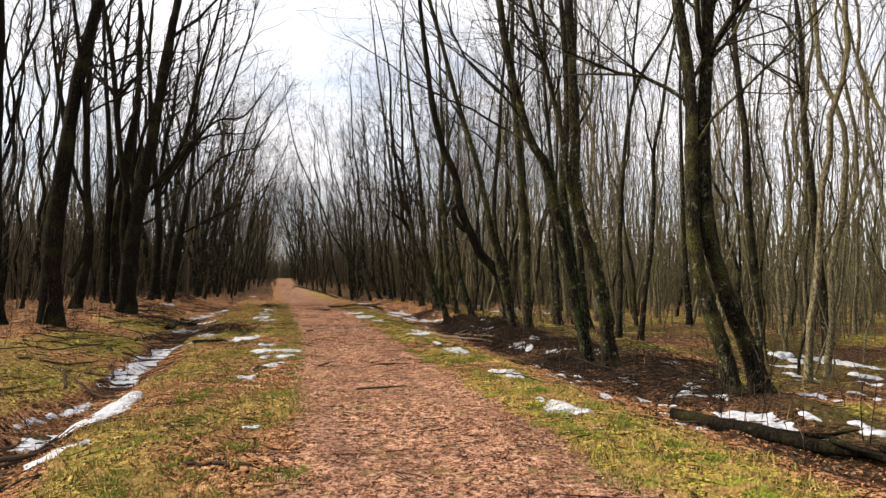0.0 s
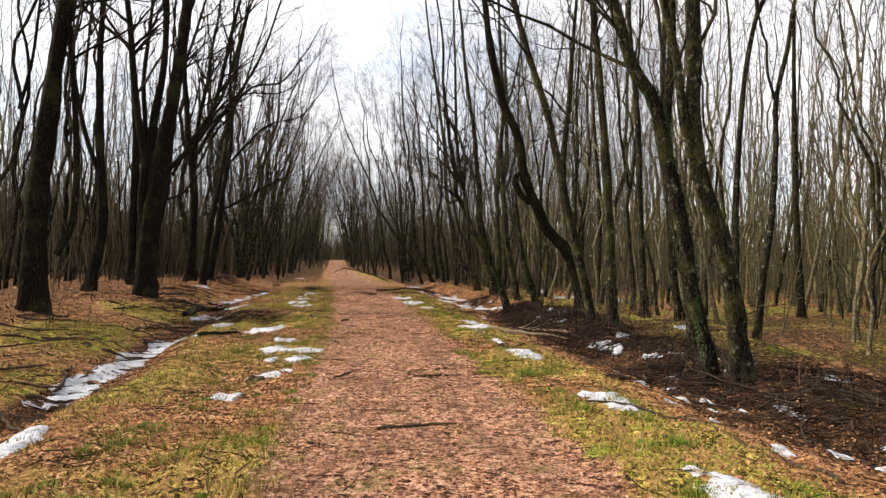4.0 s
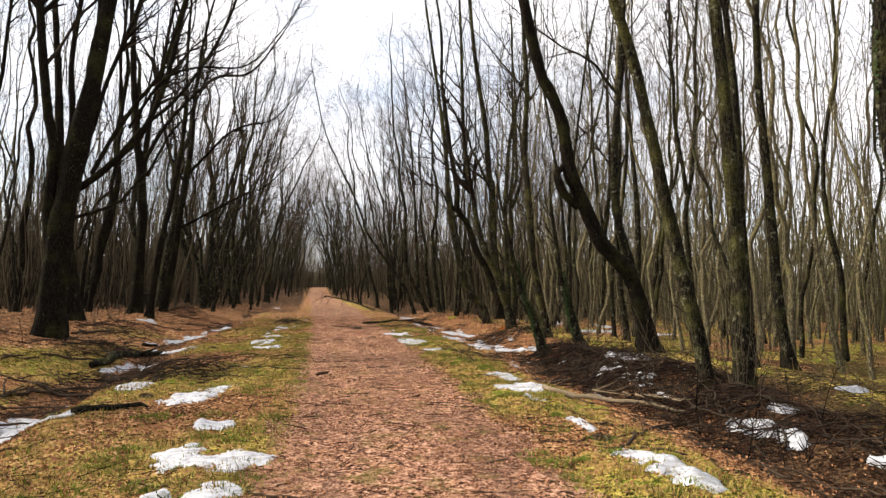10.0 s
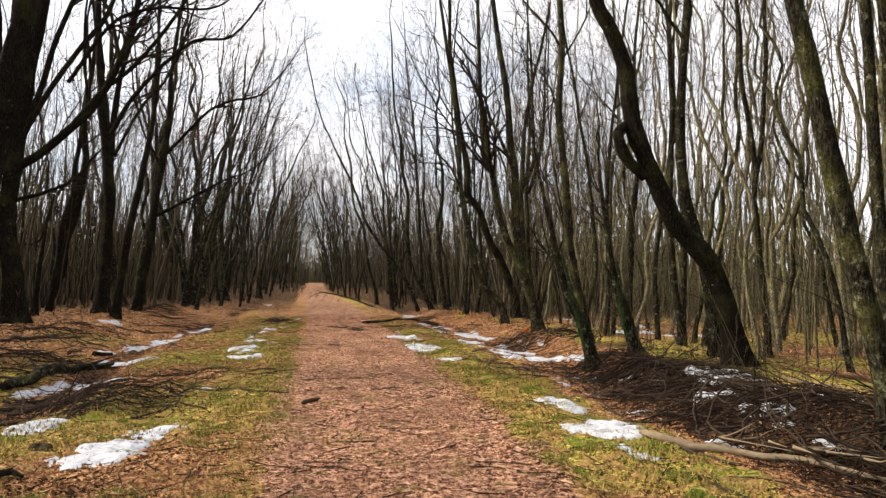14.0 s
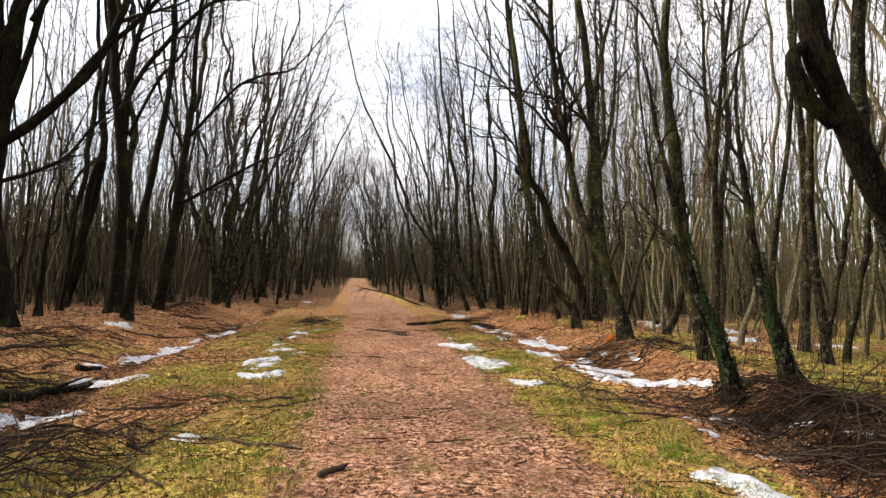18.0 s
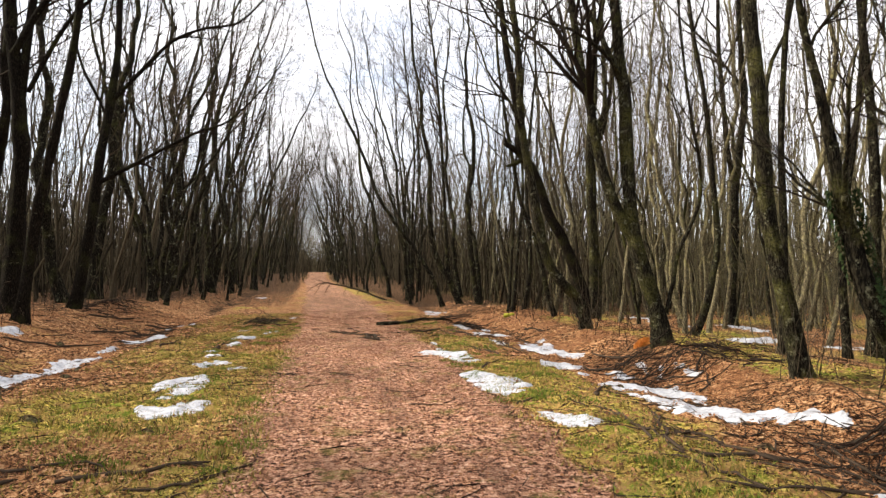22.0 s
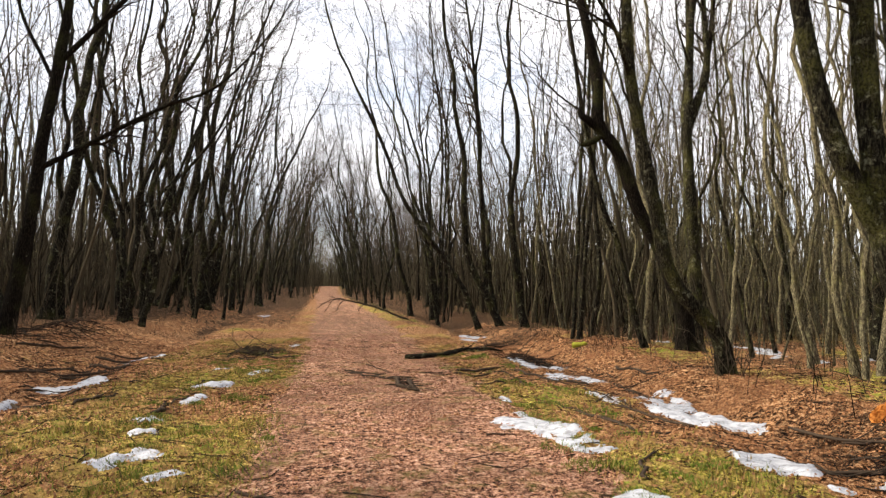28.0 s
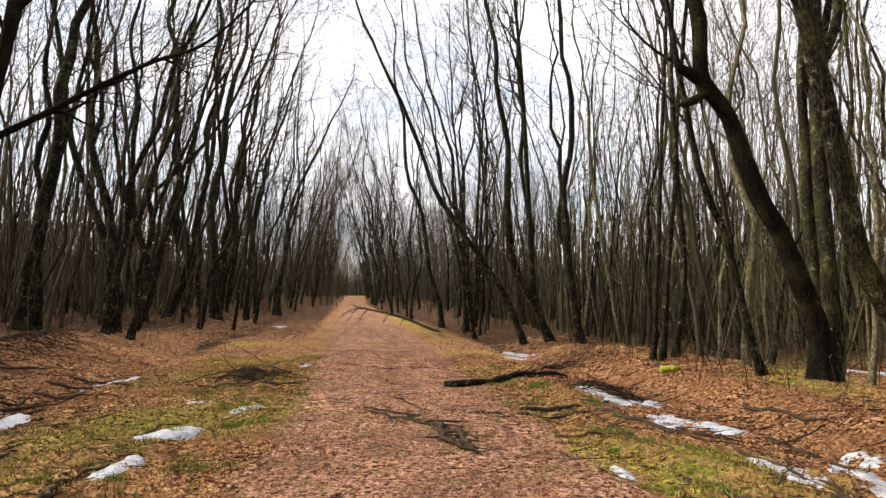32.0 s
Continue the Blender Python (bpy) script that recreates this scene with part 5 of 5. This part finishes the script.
def brush(x, y, a, b, h, n, fine, mat=None):
    """A heap of dead branches."""
    rng = np.random.RandomState(int(abs(x) * 131 + y * 717) % 99991)
    o = np.array([x, y, ground_z(x, y)])
    root = thing("brush_pile", *o, label="heap of dead brown branches and twigs on the ground", category="brush pile", group="brush piles")

    def lay(count, lmin, lmax, rmin, rmax, steps):
        c = np.stack([x + a * 0.9 * rng.uniform(-1.25, 1.25, count), y + b * 0.9 * rng.uniform(-1.25, 1.25, count)], -1)
        t = rng.normal(size=count) * 1.1 + (0.3 if a > b else 1.3)
        L = rng.uniform(lmin, lmax, count)
        u = np.linspace(-0.5, 0.5, steps)
        bow = rng.uniform(-0.22, 0.22, count)[:, None] * L[:, None] * (1 - 4 * u ** 2) + np.cumsum(rng.normal(size=(count, steps)), axis=1) * 0.028 * L[:, None] ** 0.5
        px = c[:, :1] + np.cos(t)[:, None] * L[:, None] * u - np.sin(t)[:, None] * bow
        py = c[:, 1:] + np.sin(t)[:, None] * L[:, None] * u + np.cos(t)[:, None] * bow
        d = np.clip(1 - ((px - x) / (a * 1.1)) ** 2 - ((py - y) / (b * 1.1)) ** 2, 0, 1)
        lift = 1.25 * h * d * rng.uniform(0.1, 1.0, count)[:, None] + (np.abs(rng.normal(size=count) * 0.20) * (rng.rand(count) < 0.45))[:, None] * L[:, None] * (u + 0.5) ** 2
        pz = relief(px, py) + lift + 0.012
        P = np.stack([px, py, pz], -1) - o
        return P, rng.uniform(rmin, rmax, count)[:, None] * np.linspace(1, 0.35, steps)[None]
    P, R = lay(int(3.6 * n), 0.5, 1.7 if x > 1 else 2.0, 0.005, 0.019, 10)
    for k in range(len(P)):
        part("branch", mesh_of("branch", *tubes(P[k:k + 1], R[k:k + 1], 5), mat or BRUSH), root)
    P, R = lay(int(1.2 * fine), 0.15, 0.80, 0.0035, 0.009, 5)
    tw = part("twig_tangle", mesh_of("twig_tangle", *tubes(P, R, 3), TANGLE), root)
    tw["kind"] = "stuff"


def needle_heap(x, y, a, h):
    """A heap of bright orange needles and leaves."""
    rng = np.random.RandomState(8)
    n = 2600
    t, q = rng.uniform(0, 6.283, n), np.sqrt(rng.uniform(0, 1, n))
    vx, vy = x + a * q * np.cos(t), y + 0.8 * a * q * np.sin(t)
    vz = relief(vx, vy) + h * (1 - q ** 2) * rng.uniform(0.75, 1.0, n)
    out = rng.normal(size=(n, 3)) * 0.6 + np.stack([0.7 * np.cos(t), 0.7 * np.sin(t), np.full(n, 1.0)], -1)
    out /= np.linalg.norm(out, axis=1, keepdims=True)
    o = np.array([x, y, ground_z(x, y)])
    root = thing("leaf_heap", *o, label="heap of bright orange leaves on the forest floor", category="leaf heap")
    part("leaves", mesh_of("leaves", *leaf_cards(rng, np.stack([vx, vy, vz], -1) - o, out, (0.04, 0.09)), ORANGE, False), root)["kind"] = "stuff"
    u, w = np.meshgrid(np.linspace(0, 1, 7), np.arange(18) * 2 * np.pi / 18, indexing="ij")
    mx, my = x + a * u * np.cos(w), y + 0.8 * a * u * np.sin(w)
    v = np.stack([mx, my, relief(mx, my) + 0.86 * h * (1 - u ** 2) - 0.02], -1).reshape(-1, 3) - o
    i, j = np.meshgrid(np.arange(6), np.arange(18), indexing="ij")
    f = np.stack([i * 18 + j, (i + 1) * 18 + j, (i + 1) * 18 + (j + 1) % 18, i * 18 + (j + 1) % 18], -1).reshape(-1, 4)
    part("core", mesh_of("core", v, f, ORANGE), root)


# sticks that fell across the ditch and over the bank
rng = np.random.RandomState(29)
for i in range(70):
    y = rng.uniform(4.5, 46)
    x = float(ditch_x(y)) + (rng.uniform(-0.5, 0.5) if i < 42 else rng.uniform(-2.6, -0.4))
    a, half = rng.normal() * 0.55 + (0.35 if i < 42 else 0.9), rng.uniform(0.3, 1.15)
    stick(round(x - half * math.cos(a), 2), round(y - half * math.sin(a), 2), round(x + half * math.cos(a), 2), round(y + half * math.sin(a), 2), round(rng.uniform(0.012, 0.045), 3))


def grass_tuft(x, y, size):
    """Vertices and faces of a clump of green grass blades."""
    rng = np.random.RandomState(int(abs(x) * 371 + y * 193) % 99991)
    n = int(60 + 70 * size / 0.12)
    a, q = rng.uniform(0, 6.283, n), np.sqrt(rng.uniform(0, 1, n)) * size
    bx, by = x + q * np.cos(a), y + q * np.sin(a)
    h, t = rng.uniform(0.015, 0.055, n) * (1.2 - 0.5 * q / size), rng.uniform(0, 6.283, n)
    out = np.stack([np.cos(a), np.sin(a)], -1) * rng.uniform(0.1, 0.8, n)[:, None] * h[:, None]
    base = np.stack([bx, by, relief(bx, by)], -1)
    w = np.stack([np.cos(t), np.sin(t), np.zeros(n)], -1) * 0.0035
    mid = base + np.concatenate([out * 0.4, h[:, None] * 0.65], 1)
    tip = base + np.concatenate([out, h[:, None]], 1)
    v = np.stack([base - w, base + w, mid + w * 0.8, mid - w * 0.8, tip], 1).reshape(-1, 3)
    i = np.arange(n)[:, None] * 5
    return v, np.concatenate([i + [0, 1, 2], i + [0, 2, 3], i + [3, 2, 4]])


rng = np.random.RandomState(47)
tufts = []
for i in range(340):
    y = rng.uniform(3.5, 43)
    x = rng.uniform(-1.3, float(path_left(y)) + 0.15) if i % 2 else float(path_right(y)) + rng.uniform(-0.1, 1.2)
    tufts.append(grass_tuft(x, y, rng.uniform(0.06, 0.26)))
tagged(new("grass", mesh_of("grass", *join(tufts), GRASS, False)), label="fresh green tufts of grass on the mossy verges", category="grass", kind="stuff")

# sticks over the shallow ditch on the other side
for i in range(44):
    y = rng.uniform(7, 42)
    x = float(path_right(y)) + rng.uniform(0.7, 2.8)
    a, half = rng.normal() * 0.6 + 2.0, rng.uniform(0.3, 1.0)
    stick(round(x - half * math.cos(a), 2), round(y - half * math.sin(a), 2), round(x + half * math.cos(a), 2), round(y + half * math.sin(a), 2), round(rng.uniform(0.010, 0.030), 3))


def clod(x, y, size):
    """A dark lump of turf and soil."""
    rng = np.random.RandomState(int(abs(x) * 571 + y * 293) % 99991)
    u, w = np.meshgrid(np.linspace(0, 1, 7), np.arange(14) * 2 * np.pi / 14, indexing="ij")
    lump = 1 + 0.22 * wave(np.cos(w) * 2 * u, np.sin(w) * 2 * u, 2.2, rng.randint(999))
    px, py = x + size * u * np.cos(w) * lump, y + size * 0.8 * u * np.sin(w) * lump
    pz = relief(px, py) - 0.015 + 0.55 * size * (1 - u ** 2) * lump
    o = np.array([x, y, ground_z(x, y)])
    i, j = np.meshgrid(np.arange(6), np.arange(14), indexing="ij")
    f = np.stack([i * 14 + j, (i + 1) * 14 + j, (i + 1) * 14 + (j + 1) % 14, i * 14 + (j + 1) % 14], -1).reshape(-1, 4)
    ob = tagged(new("soil_clod", mesh_of("soil_clod", np.stack([px, py, pz], -1).reshape(-1, 3) - o, f, CLOD)), label="dark lump of turf and soil on the verge", category="clod", group="soil clods")
    ob.location = o


for i in range(46):
    y = rng.uniform(5, 42)
    x = rng.uniform(-4.5, -0.3) if i % 3 else float(path_right(y)) + rng.uniform(0.3, 3.2)
    clod(round(x, 2), round(y, 2), round(rng.uniform(0.05, 0.16), 2))

stick(4.98, 7.52, 6.45, 5.25, 0.130, BARK_DARK_SHADED, label="long dark rotting log lying along the verge")
stick(-0.81, 6.42, -0.47, 6.35, 0.023)
stick(-0.55, 6.31, -0.19, 6.14, 0.026)
stick(1.22, 10.28, 2.05, 10.31, 0.025)
stick(-2.27, 19.30, -1.36, 19.62, 0.065)
stick(-3.60, 17.18, -2.93, 17.45, 0.046)
stick(-2.79, 15.50, -1.81, 15.12, 0.023)
stick(4.62, 19.74, 6.32, 18.67, 0.039, PALE_STICK, label="pale weathered branch lying among the brush")
stick(4.15, 16.01, 5.88, 17.79, 0.028)
stick(0.47, 15.12, 1.03, 14.83, 0.016)
stick(0.78, 13.20, 1.20, 13.94, 0.019)
stick(1.95, 13.21, 2.69, 13.25, 0.022)
stick(6.28, 17.97, 8.00, 17.18, 0.028)
stick(6.60, 15.09, 6.50, 13.79, 0.029)
stick(4.63, 12.54, 6.12, 14.31, 0.045)
stick(-3.97, 20.28, -3.30, 22.73, 0.050)
stick(-3.87, 25.08, -3.19, 28.73, 0.138)
stick(-0.92, 24.70, 0.78, 23.75, 0.027)
stick(-5.69, 29.29, -4.85, 32.09, 0.062)
stick(-0.70, 26.29, 0.43, 26.63, 0.029)
stick(-2.37, 21.57, -2.71, 24.91, 0.027)
stick(4.73, 26.13, 5.99, 25.74, 0.026)
stick(8.60, 22.55, 8.83, 21.23, 0.023, PALE_STICK, label="pale weathered branch lying among the brush")
stick(1.00, 22.79, 1.26, 23.04, 0.043)
stick(5.03, 25.92, 5.62, 25.37, 0.015)
stick(6.41, 28.89, 5.31, 25.26, 0.015)
stick(6.30, 26.52, 6.27, 24.65, 0.025)
stick(4.37, 24.35, 6.08, 25.85, 0.016)
stick(-4.07, 30.21, -3.72, 30.61, 0.069)
stick(-2.13, 26.04, -1.21, 26.55, 0.018)
stick(-1.84, 25.99, -1.04, 26.47, 0.032)
stick(-1.64, 26.92, -0.35, 26.61, 0.020)
stick(-0.07, 25.90, 0.83, 26.56, 0.019)
stick(0.01, 25.23, 0.33, 25.94, 0.015)
stick(-1.09, 24.75, -0.64, 25.94, 0.016)
stick(-1.39, 24.44, -1.26, 25.44, 0.017)
stick(2.07, 23.87, 2.59, 23.94, 0.014)
stick(-0.32, 24.57, 0.34, 24.41, 0.012)
stick(1.74, 39.02, 2.86, 37.68, 0.029)
stick(2.60, 37.97, 2.77, 36.38, 0.054)
stick(3.91, 39.04, 4.80, 38.95, 0.046)
stick(2.50, 28.93, 2.94, 28.81, 0.014)
stick(2.96, 28.86, 3.16, 29.23, 0.011)
stick(0.64, 31.59, 1.05, 31.27, 0.018)
stick(4.07, 31.37, 4.62, 32.20, 0.023)
stick(3.16, 33.38, 3.50, 33.33, 0.016)
stick(-2.12, 35.80, -1.87, 37.14, 0.032)
stick(6.91, 33.22, 7.67, 31.01, 0.025)
stick(6.87, 32.32, 7.49, 32.16, 0.019)
stick(6.84, 30.65, 7.24, 29.87, 0.025)
stick(7.33, 38.97, 7.35, 37.25, 0.040)
stick(-0.69, 30.58, -0.62, 31.23, 0.023)
stick(0.04, 30.21, 0.05, 31.07, 0.013)
stick(3.85, 28.62, 4.46, 29.03, 0.015)
stick(3.16, 41.84, 5.95, 43.40, 0.092)
stick(1.69, 39.37, 2.40, 38.69, 0.026)
stick(2.44, 38.18, 3.00, 38.14, 0.024)
stick(2.76, 37.62, 2.76, 36.45, 0.058)
stick(2.20, 40.55, 2.50, 38.93, 0.018)
stick(3.80, 38.77, 4.91, 38.69, 0.030)
stick(4.94, 38.79, 5.88, 36.75, 0.036)
stick(3.85, 37.14, 4.62, 37.26, 0.020)
stick(5.20, 37.93, 5.63, 36.44, 0.020)
stick(5.43, 36.06, 5.53, 34.63, 0.027)
stick(6.94, 39.89, 7.01, 38.15, 0.021)
stick(-0.87, 35.52, -0.63, 36.09, 0.029)
stick(-0.83, 34.95, -0.81, 35.51, 0.038)
stick(-0.80, 37.59, -0.81, 38.40, 0.028)
stick(-0.77, 42.36, 0.56, 42.04, 0.038)
stick(6.18, 36.86, 7.33, 37.22, 0.017)
stick(-2.04, 38.25, -1.56, 38.93, 0.020)
stick(4.96, 42.84, 7.13, 45.95, 0.042)
stick(4.66, 19.70, 6.30, 18.20, 0.062, PALE_STICK, label="pale weathered log lying along the brush")
needle_heap(7.74, 32.60, 0.21, 0.11)
raised_branch((5.35, 58.95, -0.05), (3.75, 60.55, 0.55), (1.90, 62.20, 0.95), 0.055)
stick(7.62, 42.30, 7.95, 42.10, 0.10, YELLOW_MOSS, label="short log covered in bright yellow moss")
brush(6.95, 24.10, 0.55, 1.10, 0.26, 14, 260)
brush(6.30, 21.70, 0.75, 1.50, 0.28, 20, 420)
brush(6.65, 19.60, 0.95, 1.40, 0.30, 24, 460)
brush(7.35, 22.60, 0.70, 1.50, 0.20, 14, 260)
brush(6.60, 17.60, 0.80, 1.20, 0.24, 18, 340)
brush(7.40, 15.60, 0.80, 1.30, 0.20, 15, 280)
brush(6.40, 13.40, 0.60, 1.50, 0.20, 14, 260)
brush(7.00, 10.70, 0.90, 1.50, 0.18, 18, 340)
brush(8.30, 12.80, 0.90, 1.30, 0.16, 12, 240)
brush(7.05, 25.50, 0.80, 0.90, 0.20, 14, 240)
brush(-1.70, 23.60, 0.80, 1.00, 0.18, 15, 190)
brush(-3.20, 23.40, 0.60, 1.40, 0.12, 9, 110)
brush(-4.40, 27.60, 0.70, 1.60, 0.12, 9, 110)
for dx, dy, size in ((0.0, 0.0, 0.30), (0.34, 0.22, 0.22), (-0.36, 0.10, 0.24), (-0.15, 0.55, 0.26), (0.20, -0.35, 0.18), (0.52, 0.60, 0.16)):
    clod(-0.40 + dx, 43.20 + dy, size)
brush(-0.37, 43.20, 0.50, 0.55, 0.14, 6, 50)
brush(7.60, 31.10, 1.10, 1.00, 0.14, 11, 200)
brush(6.10, 41.20, 0.50, 1.10, 0.14, 8, 120)
brush(-5.40, 33.00, 0.80, 1.80, 0.12, 9, 110)
brush(-6.00, 46.08, 0.59, 2.00, 0.11, 9, 110)

# ---- litter, grass and twigs on the ground ----


def spread(rng, n, x0, x1, y0, y1, weight):
    x, y = rng.uniform(x0, x1, n), y0 + (y1 - y0) * rng.uniform(0, 1, n) ** 1.0
    keep = rng.rand(n) < weight(x, y)
    return x[keep], y[keep]


def on_path(x, y):
    return smooth(path_left(y) - 0.2, path_left(y) + 0.3, x) * (1 - smooth(path_right(y) - 0.3, path_right(y) + 0.3, x))


def on_moss(x, y):
    xr, xd = path_right(y), ditch_x(y)
    w = smooth(xd + 0.4, xd + 0.9, x) * (1 - smooth(path_left(y), path_left(y) + 0.4, x)) + smooth(xr - 0.3, xr + 0.3, x) * (1 - smooth(xr + 1.2, xr + 1.9, x))
    return np.clip(w * (0.55 + 0.6 * wave(x, y, 0.9, 23)) * (1 - 0.45 * smooth(26, 44, y)), 0, 1)


def on_bank(x, y):
    xd = ditch_x(y)
    return smooth(xd - 3.6, xd - 2.2, x) * (1 - smooth(xd - 0.9, xd - 0.4, x)) * (0.6 + 0.7 * wave(x, y, 0.9, 23)) * (1 - smooth(24, 32, y))


rng = np.random.RandomState(5)
x, y = spread(rng, 250000, -6.5, 10, 3, 47, lambda x, y: np.clip(1 - 0.9 * on_path(x, y) - 0.86 * on_moss(x, y) - 0.6 * on_bank(x, y) - 0.4 * smooth(-3.6, -4.6, x) - 0.7 * smooth(path_right(y) + 3.4, path_right(y) + 4.6, x) * (1 - smooth(32, 40, y)) - 0.6 * smooth(path_right(y) + 1.4, path_right(y) + 2.1, x) * (1 - smooth(22, 30, y)), 0.03, 1))
n = len(x)
out = rng.normal(size=(n, 3)) * 0.7 + np.array([0, 0, 1.0])
out /= np.linalg.norm(out, axis=1, keepdims=True)
v, f = leaf_cards(rng, np.stack([x, y, relief(x, y) + 0.012], -1), out, (0.016, 0.044))
tagged(new("leaf_litter", mesh_of("leaf_litter", v, f, LEAF, False)), label="dead orange-brown beech leaves scattered over the ground", category="leaf litter", kind="stuff")

x, y = spread(rng, 150000, 0, 4.6, 3, 50, lambda x, y: on_path(x, y) * (0.55 + 0.35 * wave(x, y * 0.4, 2.4, 27)))
n = len(x)
out = rng.normal(size=(n, 3)) * 0.5 + np.array([0, 0, 1.0])
out /= np.linalg.norm(out, axis=1, keepdims=True)
v, f = leaf_cards(rng, np.stack([x, y, relief(x, y) + 0.008], -1), out, (0.008, 0.030))
tagged(new("wood_chips", mesh_of("wood_chips", v, f, CHIP, False)), label="trodden wood chips and leaf crumbs on the dirt path", category="wood chips", kind="stuff")

x, y = spread(rng, 520000, -5.2, 7, 3, 48, lambda x, y: np.clip(1.3 * on_moss(x, y) + 0.9 * on_bank(x, y), 0, 1))
n = len(x)
a = rng.uniform(0, 6.283, n)
h = rng.uniform(0.01, 0.045, n) * (1 + 1.3 * smooth(0.1, 0.7, wave(x, y, 4.5, 28)))
lean = rng.normal(size=(n, 2)) * 0.025
z = relief(x, y)
wdt = 0.007
v = np.stack([np.stack([x - wdt * np.cos(a), y - wdt * np.sin(a), z], -1), np.stack([x + wdt * np.cos(a), y + wdt * np.sin(a), z], -1), np.stack([x + lean[:, 0], y + lean[:, 1], z + h], -1)], 1).reshape(-1, 3)
tagged(new("moss_and_grass", mesh_of("moss_and_grass", v, np.arange(3 * n).reshape(-1, 3), BLADE, False)), label="short yellow-green moss and grass on the verges", category="grass", kind="stuff")

x, y = spread(rng, 25000, -7, 11, 3, 48, lambda x, y: np.clip(0.28 + 0.6 * (wave(x, y, 0.7, 41) > 0.1), 0, 1) * (1 - 0.75 * on_path(x, y)) * (1 - 0.55 * on_moss(x, y)))
n = len(x)
a, L = rng.uniform(0, 6.283, n), rng.uniform(0.06, 0.55, n)
u = np.linspace(-0.5, 0.5, 3)
bow = rng.uniform(-0.12, 0.12, n)[:, None] * L[:, None] * (1 - 4 * u ** 2)
px = x[:, None] + np.cos(a)[:, None] * L[:, None] * u - np.sin(a)[:, None] * bow
py = y[:, None] + np.sin(a)[:, None] * L[:, None] * u + np.cos(a)[:, None] * bow
P = np.stack([px, py, relief(px, py) + 0.01], -1)
R = rng.uniform(0.0022, 0.0085, n)[:, None] * np.linspace(1, 0.5, 3)[None]
tagged(new("twig_litter", mesh_of("twig_litter", *tubes(P, R, 3), TWIGS)), label="thin dead twigs strewn over the ground", category="twigs", kind="stuff")


def floor_stalks(x, y):
    return np.clip((smooth(path_right(y) + 3.6, path_right(y) + 6, x) + 0.3 * smooth(-6.6, -8.2, x)) * (0.5 + 0.6 * wave(x, y, 0.5, 43)), 0, 1)


x, y = spread(rng, 26000, -20, 30, 5, 66, floor_stalks)
n = len(x)
a, h = rng.uniform(0, 6.283, n), rng.uniform(0.12, 0.60, n) ** 1.5
lean = rng.normal(size=(n, 2)) * 0.16 * h[:, None]
z, wdt = relief(x, y), rng.uniform(0.005, 0.011, n)
v = np.stack([np.stack([x - wdt * np.cos(a), y - wdt * np.sin(a), z], -1), np.stack([x + wdt * np.cos(a), y + wdt * np.sin(a), z], -1), np.stack([x + lean[:, 0], y + lean[:, 1], z + h], -1)], 1).reshape(-1, 3)
tagged(new("dry_stalks", mesh_of("dry_stalks", v, np.arange(3 * n).reshape(-1, 3), STRAW, False)), label="dry brown grass and bramble stalks on the forest floor", category="undergrowth", kind="stuff")
